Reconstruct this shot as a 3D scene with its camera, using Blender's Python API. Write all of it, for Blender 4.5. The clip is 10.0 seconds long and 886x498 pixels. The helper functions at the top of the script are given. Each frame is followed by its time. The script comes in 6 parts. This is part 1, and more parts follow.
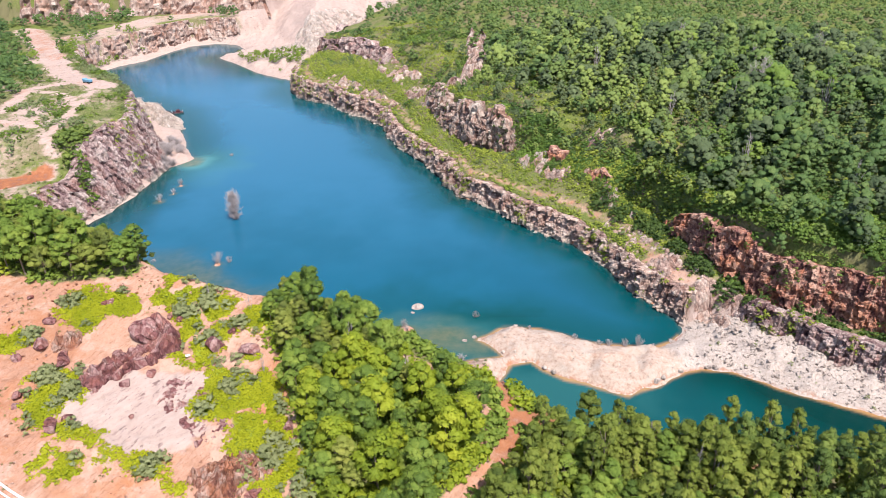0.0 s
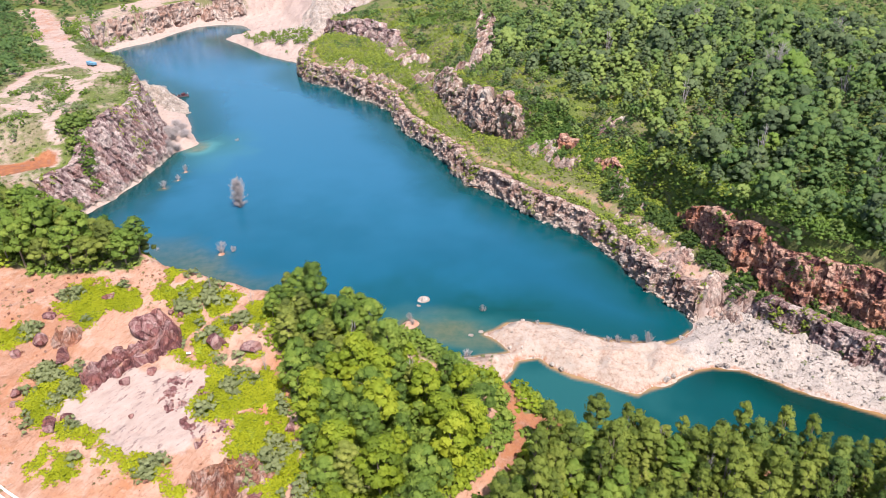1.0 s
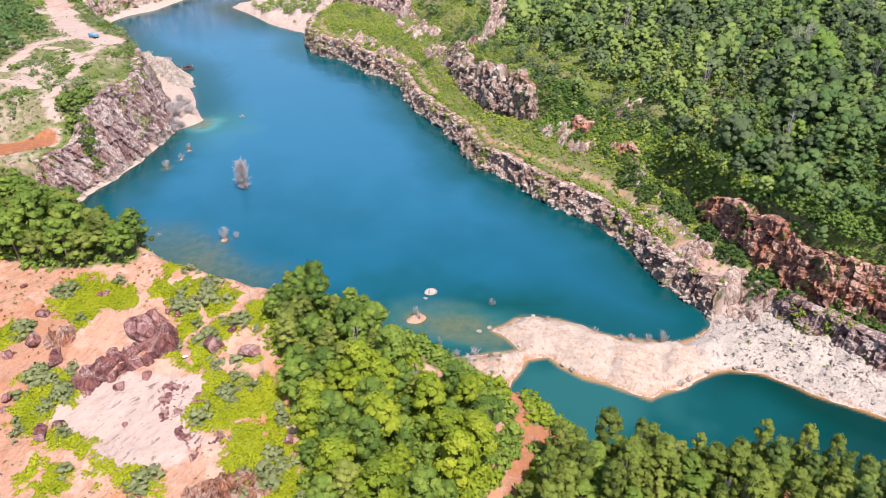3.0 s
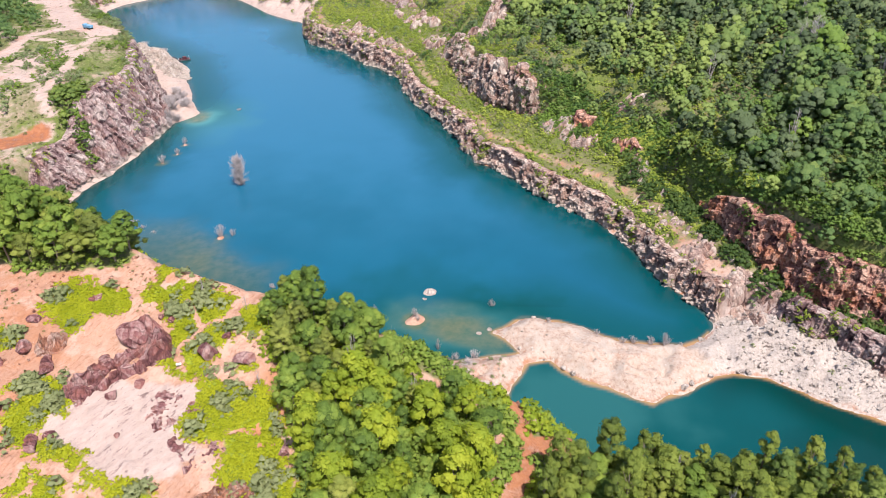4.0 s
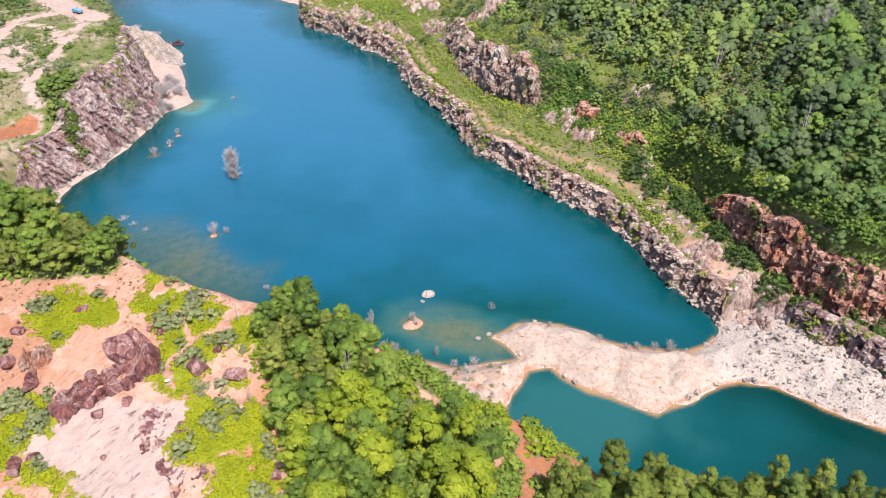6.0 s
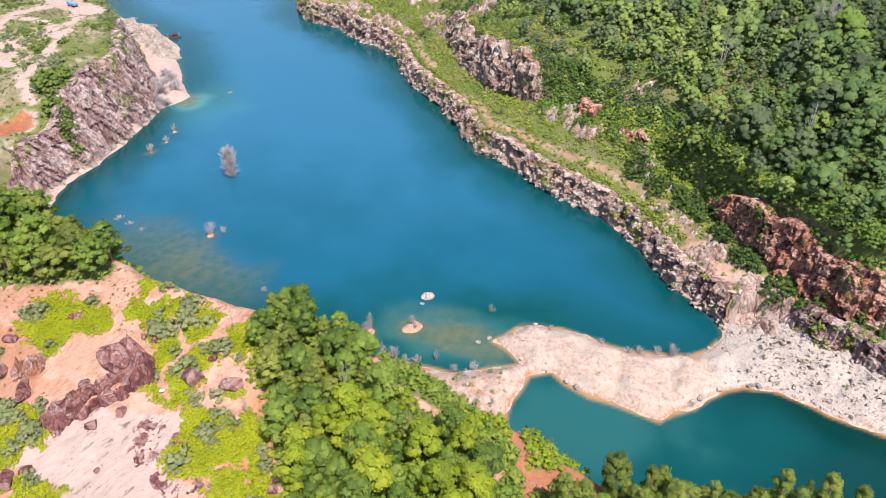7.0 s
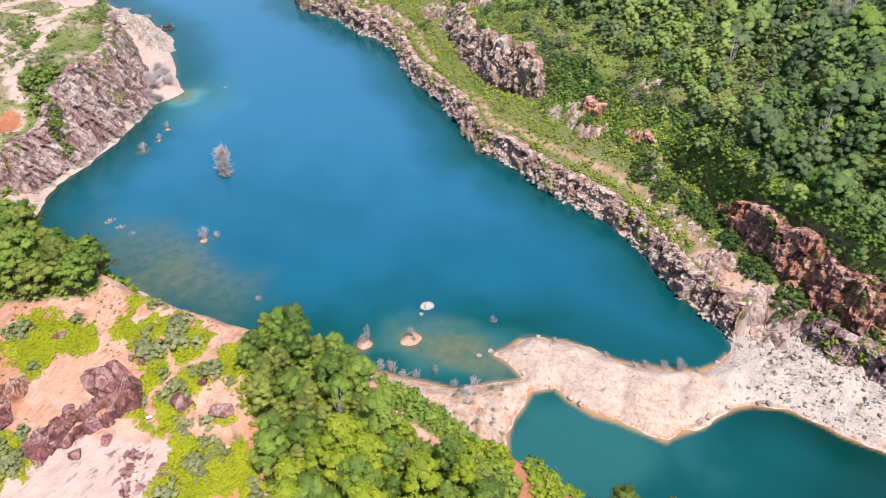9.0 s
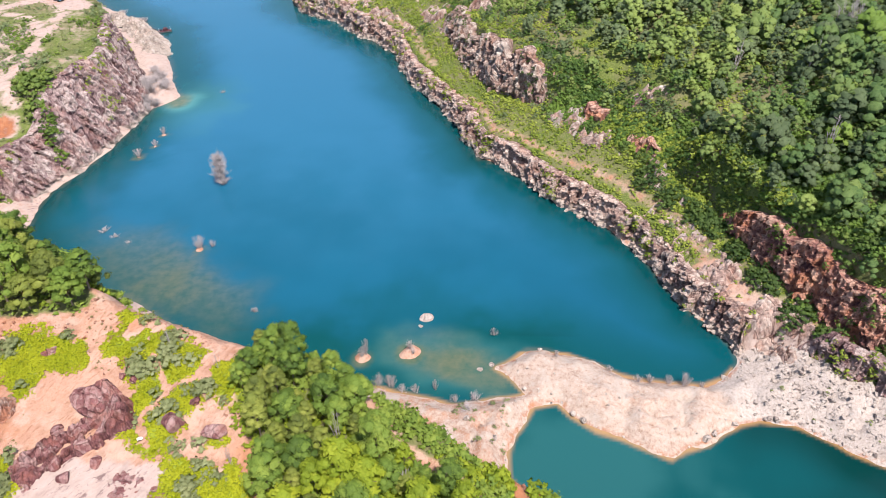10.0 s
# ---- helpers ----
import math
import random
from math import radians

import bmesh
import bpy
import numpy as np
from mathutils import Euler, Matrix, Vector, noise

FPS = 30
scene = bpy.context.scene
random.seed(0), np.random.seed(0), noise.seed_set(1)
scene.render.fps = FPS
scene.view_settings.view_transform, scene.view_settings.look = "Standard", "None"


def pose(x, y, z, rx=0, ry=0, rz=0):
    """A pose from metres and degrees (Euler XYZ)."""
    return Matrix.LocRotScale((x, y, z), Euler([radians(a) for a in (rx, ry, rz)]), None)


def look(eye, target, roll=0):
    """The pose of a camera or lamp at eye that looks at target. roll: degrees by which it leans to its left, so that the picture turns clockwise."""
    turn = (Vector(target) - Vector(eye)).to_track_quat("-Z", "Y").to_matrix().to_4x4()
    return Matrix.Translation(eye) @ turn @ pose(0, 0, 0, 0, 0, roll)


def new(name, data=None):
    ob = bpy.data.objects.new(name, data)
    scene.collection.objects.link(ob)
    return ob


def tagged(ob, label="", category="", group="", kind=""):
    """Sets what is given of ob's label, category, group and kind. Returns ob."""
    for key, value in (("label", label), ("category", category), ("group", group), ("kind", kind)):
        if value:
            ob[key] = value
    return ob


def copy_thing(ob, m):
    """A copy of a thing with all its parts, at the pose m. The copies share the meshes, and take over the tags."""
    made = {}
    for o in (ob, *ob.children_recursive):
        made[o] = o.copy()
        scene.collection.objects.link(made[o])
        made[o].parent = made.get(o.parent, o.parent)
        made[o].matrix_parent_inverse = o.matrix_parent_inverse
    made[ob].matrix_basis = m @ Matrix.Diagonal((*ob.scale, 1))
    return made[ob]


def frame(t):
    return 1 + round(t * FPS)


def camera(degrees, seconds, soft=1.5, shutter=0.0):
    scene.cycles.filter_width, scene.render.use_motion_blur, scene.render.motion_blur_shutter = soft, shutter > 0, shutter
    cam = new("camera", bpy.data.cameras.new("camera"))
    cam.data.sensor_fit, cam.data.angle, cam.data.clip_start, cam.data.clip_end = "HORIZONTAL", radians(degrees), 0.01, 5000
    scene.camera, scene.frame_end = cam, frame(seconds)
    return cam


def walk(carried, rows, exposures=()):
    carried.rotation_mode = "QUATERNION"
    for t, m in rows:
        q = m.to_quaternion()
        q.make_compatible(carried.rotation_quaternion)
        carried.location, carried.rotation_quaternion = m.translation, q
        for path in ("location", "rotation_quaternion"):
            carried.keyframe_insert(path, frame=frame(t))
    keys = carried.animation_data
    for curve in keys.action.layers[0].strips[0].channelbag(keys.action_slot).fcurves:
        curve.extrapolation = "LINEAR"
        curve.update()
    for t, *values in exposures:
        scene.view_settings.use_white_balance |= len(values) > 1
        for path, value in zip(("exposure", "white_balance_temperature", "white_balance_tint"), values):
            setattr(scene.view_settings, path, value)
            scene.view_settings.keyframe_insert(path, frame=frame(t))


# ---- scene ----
cam = camera(64.4, 10.0, soft=0.8)
METRES, EYE, TILT, LEAN, TURN = 48.0, 115.05, -27.58, 0.54, 0.0
ROWS = [
    (0.0, 0.0, 0.0, 0.0, 0.0, 0.0, -0.0),
    (0.5, 0.0051, 0.0395, 0.0371, 0.1, -0.82, -0.07),
    (1.0, 0.0082, 0.0798, 0.0739, 0.66, -1.61, -0.38),
    (1.5, 0.0122, 0.1199, 0.1106, 1.31, -2.4, -0.74),
    (2.0, 0.0159, 0.1593, 0.1473, 1.57, -3.16, -0.89),
    (2.5, 0.0183, 0.199, 0.1846, 1.57, -3.83, -0.9),
    (4.0, 0.022, 0.3128, 0.2932, 1.59, -5.49, -0.95),
    (4.5, 0.0235, 0.3463, 0.3268, 1.58, -6.0, -0.95),
    (5.0, 0.0245, 0.3779, 0.3594, 1.6, -6.5, -0.95),
    (5.5, 0.0255, 0.4099, 0.3922, 1.61, -6.98, -0.95),
    (7.0, 0.027, 0.5099, 0.4919, 1.65, -8.38, -0.92),
    (7.5, 0.0271, 0.544, 0.5253, 1.67, -8.85, -0.93),
    (8.0, 0.0268, 0.5788, 0.5585, 1.69, -9.26, -0.93),
    (8.5, 0.026, 0.6171, 0.5864, 1.7, -9.56, -0.94),
    (9.0, 0.0271, 0.6589, 0.6106, 1.73, -9.74, -0.92),
    (9.5, 0.0259, 0.7023, 0.6335, 1.73, -9.78, -0.92),
    (10.0, 0.0261, 0.7461, 0.6576, 1.75, -9.78, -0.92),
]
walk(cam, [(t, pose(0, 0, EYE, TILT, LEAN, TURN) @ pose(METRES * x, METRES * y, METRES * z, 90 + pitch, roll, yaw)) for t, x, y, z, yaw, pitch, roll in ROWS])

# ---- sky, sun ----
world = bpy.data.worlds.new("sky")
scene.world = world
world.use_nodes = True
SUN_EL, SUN_AZ = 62.0, 150.0          # degrees; azimuth from +y towards +x
wt = world.node_tree
sky = wt.nodes.new("ShaderNodeTexSky")
sky.sky_type, sky.sun_disc = 'NISHITA', False
sky.sun_elevation, sky.sun_rotation = radians(SUN_EL), radians(SUN_AZ)
sky.air_density, sky.dust_density, sky.ozone_density = 1.0, 1.5, 1.0
wt.nodes["Background"].inputs["Strength"].default_value = 0.12
wt.links.new(sky.outputs[0], wt.nodes["Background"].inputs["Color"])
sun = new("sun", bpy.data.lights.new("sun", 'SUN'))
sun.data.energy, sun.data.angle, sun.data.color = 4.3, radians(0.6), (1.0, 0.95, 0.875)
ce, se = math.cos(radians(SUN_EL)), math.sin(radians(SUN_EL))
sun.matrix_world = look((0, 0, 300), (-300 * ce * math.sin(radians(SUN_AZ)), -300 * ce * math.cos(radians(SUN_AZ)), 300 - 300 * se))
scene.view_settings.exposure = 0.99

# ---- numeric helpers ----
rng = np.random.default_rng(7)


def hash2(ix, iy, seed=0):
    h = (ix.astype(np.int64) * 374761393 + iy.astype(np.int64) * 668265263 + seed * 974711) & 0x7fffffff
    h = ((h ^ (h >> 13)) * 1274126177) & 0x7fffffff
    h = h ^ (h >> 16)
    return (h & 0xffffff) / float(0xffffff)


def vnoise(x, y, scale, seed=0):
    """Smooth value noise in 0..1, features about `scale` metres wide."""
    x, y = np.asarray(x, float) / scale, np.asarray(y, float) / scale
    ix, iy = np.floor(x), np.floor(y)
    fx, fy = x - ix, y - iy
    fx, fy = fx * fx * (3 - 2 * fx), fy * fy * (3 - 2 * fy)
    a, b = hash2(ix, iy, seed), hash2(ix + 1, iy, seed)
    c, d = hash2(ix, iy + 1, seed), hash2(ix + 1, iy + 1, seed)
    return (a * (1 - fx) + b * fx) * (1 - fy) + (c * (1 - fx) + d * fx) * fy


def fbm(x, y, scale, octaves=4, seed=0):
    total, amp, norm = 0.0, 1.0, 0.0
    for k in range(octaves):
        total = total + amp * vnoise(x, y, scale / 2 ** k, seed + 17 * k)
        norm, amp = norm + amp, amp * 0.5
    return total / norm


def cells(u, v, su, sv, seed=0, tilt=False):
    """Voronoi cells: a random number for each cell and the distance to the cell's edge; with tilt, also a slope of its own across each cell."""
    u, v = u / su, v / sv
    iu, iv = np.floor(u), np.floor(v)
    best, second, name = np.full(u.shape, 9.0), np.full(u.shape, 9.0), np.zeros(u.shape)
    lean = np.zeros(u.shape)
    for a in (-1, 0, 1):
        for b in (-1, 0, 1):
            cu, cv = iu + a, iv + b
            du, dv = cu + hash2(cu, cv, seed) - u, cv + hash2(cu, cv, seed + 5) - v
            d = np.hypot(du, dv)
            closer = d < best
            second = np.where(closer, best, np.minimum(second, d))
            name = np.where(closer, hash2(cu, cv, seed + 9), name)
            if tilt:
                lean = np.where(closer, du * (hash2(cu, cv, seed + 13) - 0.5) + dv * (hash2(cu, cv, seed + 15) - 0.35), lean)
            best = np.where(closer, d, best)
    return (name, second - best, lean) if tilt else (name, second - best)


def blocks(u, v, su, sv, seed=0):
    """Angular blocks in uneven courses: a random number, the distance to the nearest joint and a slope of its own for each block."""
    v = v / sv + 0.5 * (vnoise(u, v, su * 3, seed + 21) - 0.5)
    iv = np.floor(v)
    cut = 0.25 + 0.5 * hash2(iv, iv, seed + 3)
    fv = v - iv
    up = fv > cut
    wide = 0.6 + 0.9 * hash2(iv, iv * 0 + up, seed + 4)
    u = u / (su * wide) + 7 * hash2(iv, iv * 0 + up, seed + 5) + 0.25 * (vnoise(u, v, su, seed + 22) - 0.5)
    iu, row = np.floor(u), 2 * iv + up
    fu = u - iu
    gap = np.minimum(np.minimum(fu, 1 - fu), np.where(up, np.minimum(fv - cut, 1 - fv), np.minimum(fv, cut - fv)))
    lean = (fu - 0.5) * (hash2(iu, row, seed + 13) - 0.5) + (fv - 0.5) * (hash2(iu, row, seed + 15) - 0.35)
    return hash2(iu, row, seed + 9), gap * 1.4, lean


def smooth(a, b, x):
    t = np.clip((np.asarray(x, float) - a) / (b - a), 0, 1)
    return t * t * (3 - 2 * t)


def inside(poly, x, y):
    """Signed distance to a polygon, positive inside."""
    x, y = np.asarray(x, float), np.asarray(y, float)
    best, odd = np.full(x.shape, 1e9), np.zeros(x.shape, bool)
    for (ax, ay), (bx, by) in zip(poly, poly[1:] + poly[:1]):
        ux, uy = bx - ax, by - ay
        t = np.clip(((x - ax) * ux + (y - ay) * uy) / (ux * ux + uy * uy), 0, 1)
        best = np.minimum(best, (x - ax - t * ux) ** 2 + (y - ay - t * uy) ** 2)
        if ay != by:
            odd ^= ((ay > y) != (by > y)) & (x < ax + (y - ay) * ux / uy)
    return np.where(odd, 1, -1) * np.sqrt(best)


def resample(line, step):
    """Points about `step` apart along a line softened at its corners, with the inland normals (to the left of the way)."""
    p = np.array(line, float)
    seg = np.hypot(*np.diff(p, axis=0).T)
    s = np.r_[0, np.cumsum(seg)]
    n = max(2, int(s[-1] / step))
    t = np.linspace(0, s[-1], n)
    q = np.c_[np.interp(t, s, p[:, 0]), np.interp(t, s, p[:, 1])]
    k = max(1, int(3.0 / step))
    pad = np.r_[np.repeat(q[:1], k, 0), q, np.repeat(q[-1:], k, 0)]
    q = np.stack([np.convolve(pad[:, i], np.ones(2 * k + 1) / (2 * k + 1), "valid") for i in (0, 1)], 1)
    g = np.gradient(q, axis=0)
    g /= np.maximum(np.hypot(g[:, 0], g[:, 1]), 1e-6)[:, None]
    return q, np.c_[-g[:, 1], g[:, 0]], t


# ---- the plan, in metres ----
SHORE_SOUTH = [(68, 168), (63, 162.5), (57.8, 160.3), (53, 160.8), (48.6, 161), (42.4, 161.5), (38, 163.5), (32.2, 167),
               (26, 169.6), (21.3, 171), (17, 171), (12.8, 167.4), (8.5, 164.8), (12.5, 161), (15.8, 156.5), (12, 155.5), (4, 154),
               (-1.4, 153.4), (-9.4, 155.5), (-16, 157), (-22, 158.5), (-34, 162), (-45, 166), (-60, 171), (-75, 178), (-90, 187),
               (-105, 194), (-120, 202), (-134, 215)]
SHORE_WEST = [(-137.5, 232), (-138, 240), (-135.5, 247), (-132.5, 256), (-129.5, 271.6), (-128, 290), (-126, 303), (-118, 314.5),
              (-126, 327), (-133.5, 346), (-143, 367), (-151, 384.5), (-162, 396), (-174, 408), (-186, 415), (-203, 432), (-217, 449),
              (-231, 470), (-238, 490), (-233, 506), (-219, 524), (-212, 552), (-202, 575), (-184, 583), (-167, 578), (-154, 556),
              (-158, 541), (-170, 533), (-148, 508), (-131, 486), (-112, 469), (-99, 461)]
SHORE_EAST = [(-94.5, 431), (-82, 414), (-66, 404), (-60, 393), (-46, 379), (-32.3, 361), (-23, 331), (-13, 313), (0.4, 284.5),
              (5, 266), (14, 261), (22, 250), (30, 238.5), (36, 233.6), (43, 226.5), (50.7, 213.4), (54.4, 203.5), (56.5, 196),
              (60, 187), (64, 180.6), (67.5, 173)]
LAKE = SHORE_SOUTH + SHORE_WEST + SHORE_EAST
LAGOON = [(17, 153), (22.7, 154), (25.3, 150.7), (30.6, 146.6), (36, 144.6), (40.7, 141.8), (45.3, 139.2), (48.5, 141.6), (54, 143.7),
          (57.7, 146.2), (62.8, 148.8), (67, 150), (74, 149.2), (79, 146), (84, 142), (91, 138.5), (98, 134.7), (105, 130.6), (130, 117),
          (130, 100), (100, 108), (75, 114), (50, 118), (30, 121), (16, 126), (10.6, 134), (10.9, 140), (12.5, 144), (15, 149)]
FOOT_SE = [(69, 169), (76, 170), (82, 165.5), (89.5, 157.5), (96.5, 150.5), (102.5, 144), (115, 133), (137, 117)]
EAST = SHORE_EAST + FOOT_SE + [(700, -60), (1500, 400), (1500, 3000), (-40, 3000), (-70, 640), (-97, 470)]
UPPER_LINE = [(-87, 486), (-54, 467), (-34, 430), (-18, 387), (-8, 352), (3, 317), (16, 291), (24, 281), (39, 264), (48, 251), (59, 236),
              (68, 218), (73, 205), (78, 190), (86, 175), (91.5, 166), (101, 158.5), (112, 149.5), (130, 137), (150, 122)]
UPPER = UPPER_LINE + [(700, -40), (1500, 400), (1500, 3000), (-20, 3000), (-50, 640)]
HEADLAND_LINE = [(-152, 222), (-141, 231), (-138.5, 240), (-133.5, 256), (-131.5, 273), (-127.8, 292), (-128, 307), (-137, 322.6), (-149, 342),
                 (-161.5, 362), (-173, 379), (-184, 395), (-200, 416), (-216, 438), (-226, 449)]
FAR_LINE = [(-226, 449), (-238, 470), (-245, 490), (-240, 509), (-226, 528), (-219, 555), (-208, 580), (-186, 590), (-164, 586)]
WEST = HEADLAND_LINE + FAR_LINE[1:] + [(-150, 610), (-120, 3000), (-1500, 3000), (-1500, 180), (-400, 190)]
RED_LINE = [(-330, 560), (-300, 572), (-262, 590), (-235, 606), (-205, 618), (-178, 622), (-150, 640)]
RED = RED_LINE + [(-150, 2500), (-1200, 2500), (-700, 700)]
WHITE = [(-158, 572), (-150, 556), (-128, 522), (-108, 486), (-98, 476), (-80, 500), (-40, 610), (20, 900), (-160, 900), (-190, 660)]
NEAR = [(-1500, -1500), (-1500, 250), (-165, 232), (-150, 224), (-137, 207), (-120, 196), (-100, 186), (-80, 172), (-60, 163.5), (-40, 157),
        (-24, 151), (-12, 141.5), (-2, 132), (5, 126), (13, 123.5), (30, 118.5), (48, 115), (75, 110.5), (100, 104), (140, 92), (700, -60), (700, -1500)]


ISLETS = [(-24, 167, 2.4, 1.0), (-12.2, 169, 3.0, 1.3), (-78, 210, 1.6, 0.6), (-117, 264, 1.3, 0.5), (-114, 272, 1.1, 0.4), (-113.8, 281, 1.2, 0.5)]


def height(x, y):
    """The ground's height over the water."""
    x, y = np.asarray(x, float), np.asarray(y, float)
    wob, wob2 = (fbm(x, y, 22, 4, 3) - 0.5), (fbm(x, y, 6, 3, 8) - 0.5)
    d = -np.maximum(inside(LAKE, x, y), inside(LAGOON, x, y)) + wob2 * 2.0 + 1.3 * (fbm(x, y, 2.8, 2, 9) - 0.5)
    low = np.where(d > 0, np.minimum(0.42 * d, 1.3 + 0.08 * d), np.maximum(0.5 * d, -5))
    low = low + np.where(d > 0.5, smooth(0.5, 5, d) * (wob2 * 3.0 + wob * 2.8 + 0.8 - 1.6 * smooth(0.06, 0.0, np.abs(fbm(x, y * 0.6, 5, 3, 53) - 0.5)) * smooth(2, 6, d)), 0)
    low = low + 1.1 * (fbm(x, y, 3.6, 3, 54) - 0.5) * smooth(1, 3.5, d)
    for bx, by, br, bh in ISLETS:
        low = np.maximum(low, bh * 1.5 * (1 - (np.hypot(x - bx, y - by) / br + wob2 * 1.4) ** 2) - 0.5 * bh)
    low = low + 2.0 * smooth(62, 92, x) * smooth(1, 12, d) * smooth(300, 200, y)
    # near hill
    full = 23.6 + 0.135 * np.clip(y - 105, -60, 52) + 0.012 * np.clip(x + 60, -60, 0) + wob * 3.0 + wob2 * 0.8
    full = full + (12.5 - full) * smooth(2, 34, x)
    gully = np.abs(fbm(x * 0.8 + y * 0.6, (y * 0.8 - x * 0.6) * 0.35, 3.6, 4, 19) - 0.5)
    full = full - 0.55 * smooth(0.07, 0.0, gully) * smooth(-18, -32, x)
    wide = 15 - 8 * smooth(-30, 0, x)
    z = np.maximum(low, low * 0 - 6 + (full + 6) * smooth(-0.2 * wide, wide, inside(NEAR, x, y) + wob * 4))
    # headland and far west
    w = inside(WEST, x, y)
    flat = 26.5 - 7.5 * smooth(330, 450, y) + wob * 4 - 11.5 * smooth(270, 250, y)
    z = np.maximum(z, -6 + (flat + 6) * smooth(0.8 + 1.6 * smooth(345, 310, y), 5.0 + 9.0 * smooth(345, 310, y), w) + np.minimum(0.02 * np.maximum(w - 40, 0), 12))
    z = np.maximum(z, -6 + 44 * smooth(0.5, 9.0, inside(RED, x, y)) + wob * 5)
    z = np.maximum(z, -6 + 38 * smooth(-4, 85, inside(WHITE, x, y)) + (wob * 6 + wob2 * 4) * smooth(0, 20, inside(WHITE, x, y)))
    # east bench, upper step, wooded slope
    rough = smooth(218, 240, y) * (1 - 0.8 * smooth(274, 284, y) * smooth(356, 342, y))
    e1, e2 = inside(EAST, x, y) + wob2, inside(UPPER, x, y) + wob * 3 * rough - 1.4 * (1 - rough)
    bench = 8.0 + 4.5 * smooth(2, 18, e1) + 2.5 * smooth(330, 420, y) + wob * 1.6
    east = -6 + (bench + 6) * smooth(0.9, 4.4, e1)
    gentle = smooth(226, 238, y) * smooth(284, 272, y) + smooth(350, 366, y) * smooth(455, 430, y)
    step = smooth(1.2, 4.2 + 3 * rough, e2) * (1 - gentle) + smooth(-9, 24, e2) * gentle
    top = 27.0 + 0.17 * np.clip(e2, 0, 90) + 0.02 * np.clip(e2 - 90, 0, 20) - 0.10 * np.clip(e2 - 120, 0, 260) - 5.0 * smooth(280, 420, y) + wob * 7
    return np.maximum(z, east + (top - bench) * step * smooth(0.5, 4, e1))


# ---- mesh helpers ----
def mesh_np(name, verts, quads, mat, flat=True, normals=None, **attrs):
    """A mesh from arrays: verts (n,3), faces (m,3 or 4), point attributes."""
    me = bpy.data.meshes.new(name)
    verts, quads = np.asarray(verts, np.float32), np.asarray(quads, np.int32)
    k = quads.shape[1]
    me.vertices.add(len(verts))
    me.vertices.foreach_set("co", verts.ravel())
    me.loops.add(quads.size)
    me.loops.foreach_set("vertex_index", quads.ravel())
    me.polygons.add(len(quads))
    me.polygons.foreach_set("loop_start", np.arange(0, quads.size, k, dtype=np.int32))
    me.update(calc_edges=True)
    me.polygons.foreach_set("use_smooth", np.full(len(quads), not flat))
    for key, val in attrs.items():
        me.attributes.new(key, 'FLOAT', 'POINT').data.foreach_set("value", np.asarray(val, np.float32))
    me.materials.append(mat)
    if normals is not None:
        me.polygons.foreach_set("use_smooth", np.ones(len(quads), bool))
        me.normals_split_custom_set_from_vertices(np.asarray(normals, np.float32))
    return me


def part(name, me, parent, label=""):
    ob = new(name, me)
    ob.parent = parent
    return tagged(ob, label) if label else ob


def grid_faces(nu, nv):
    i = np.arange(nu - 1)[:, None] * nv + np.arange(nv - 1)[None, :]
    return np.stack([i, i + nv, i + nv + 1, i + 1], -1).reshape(-1, 4)


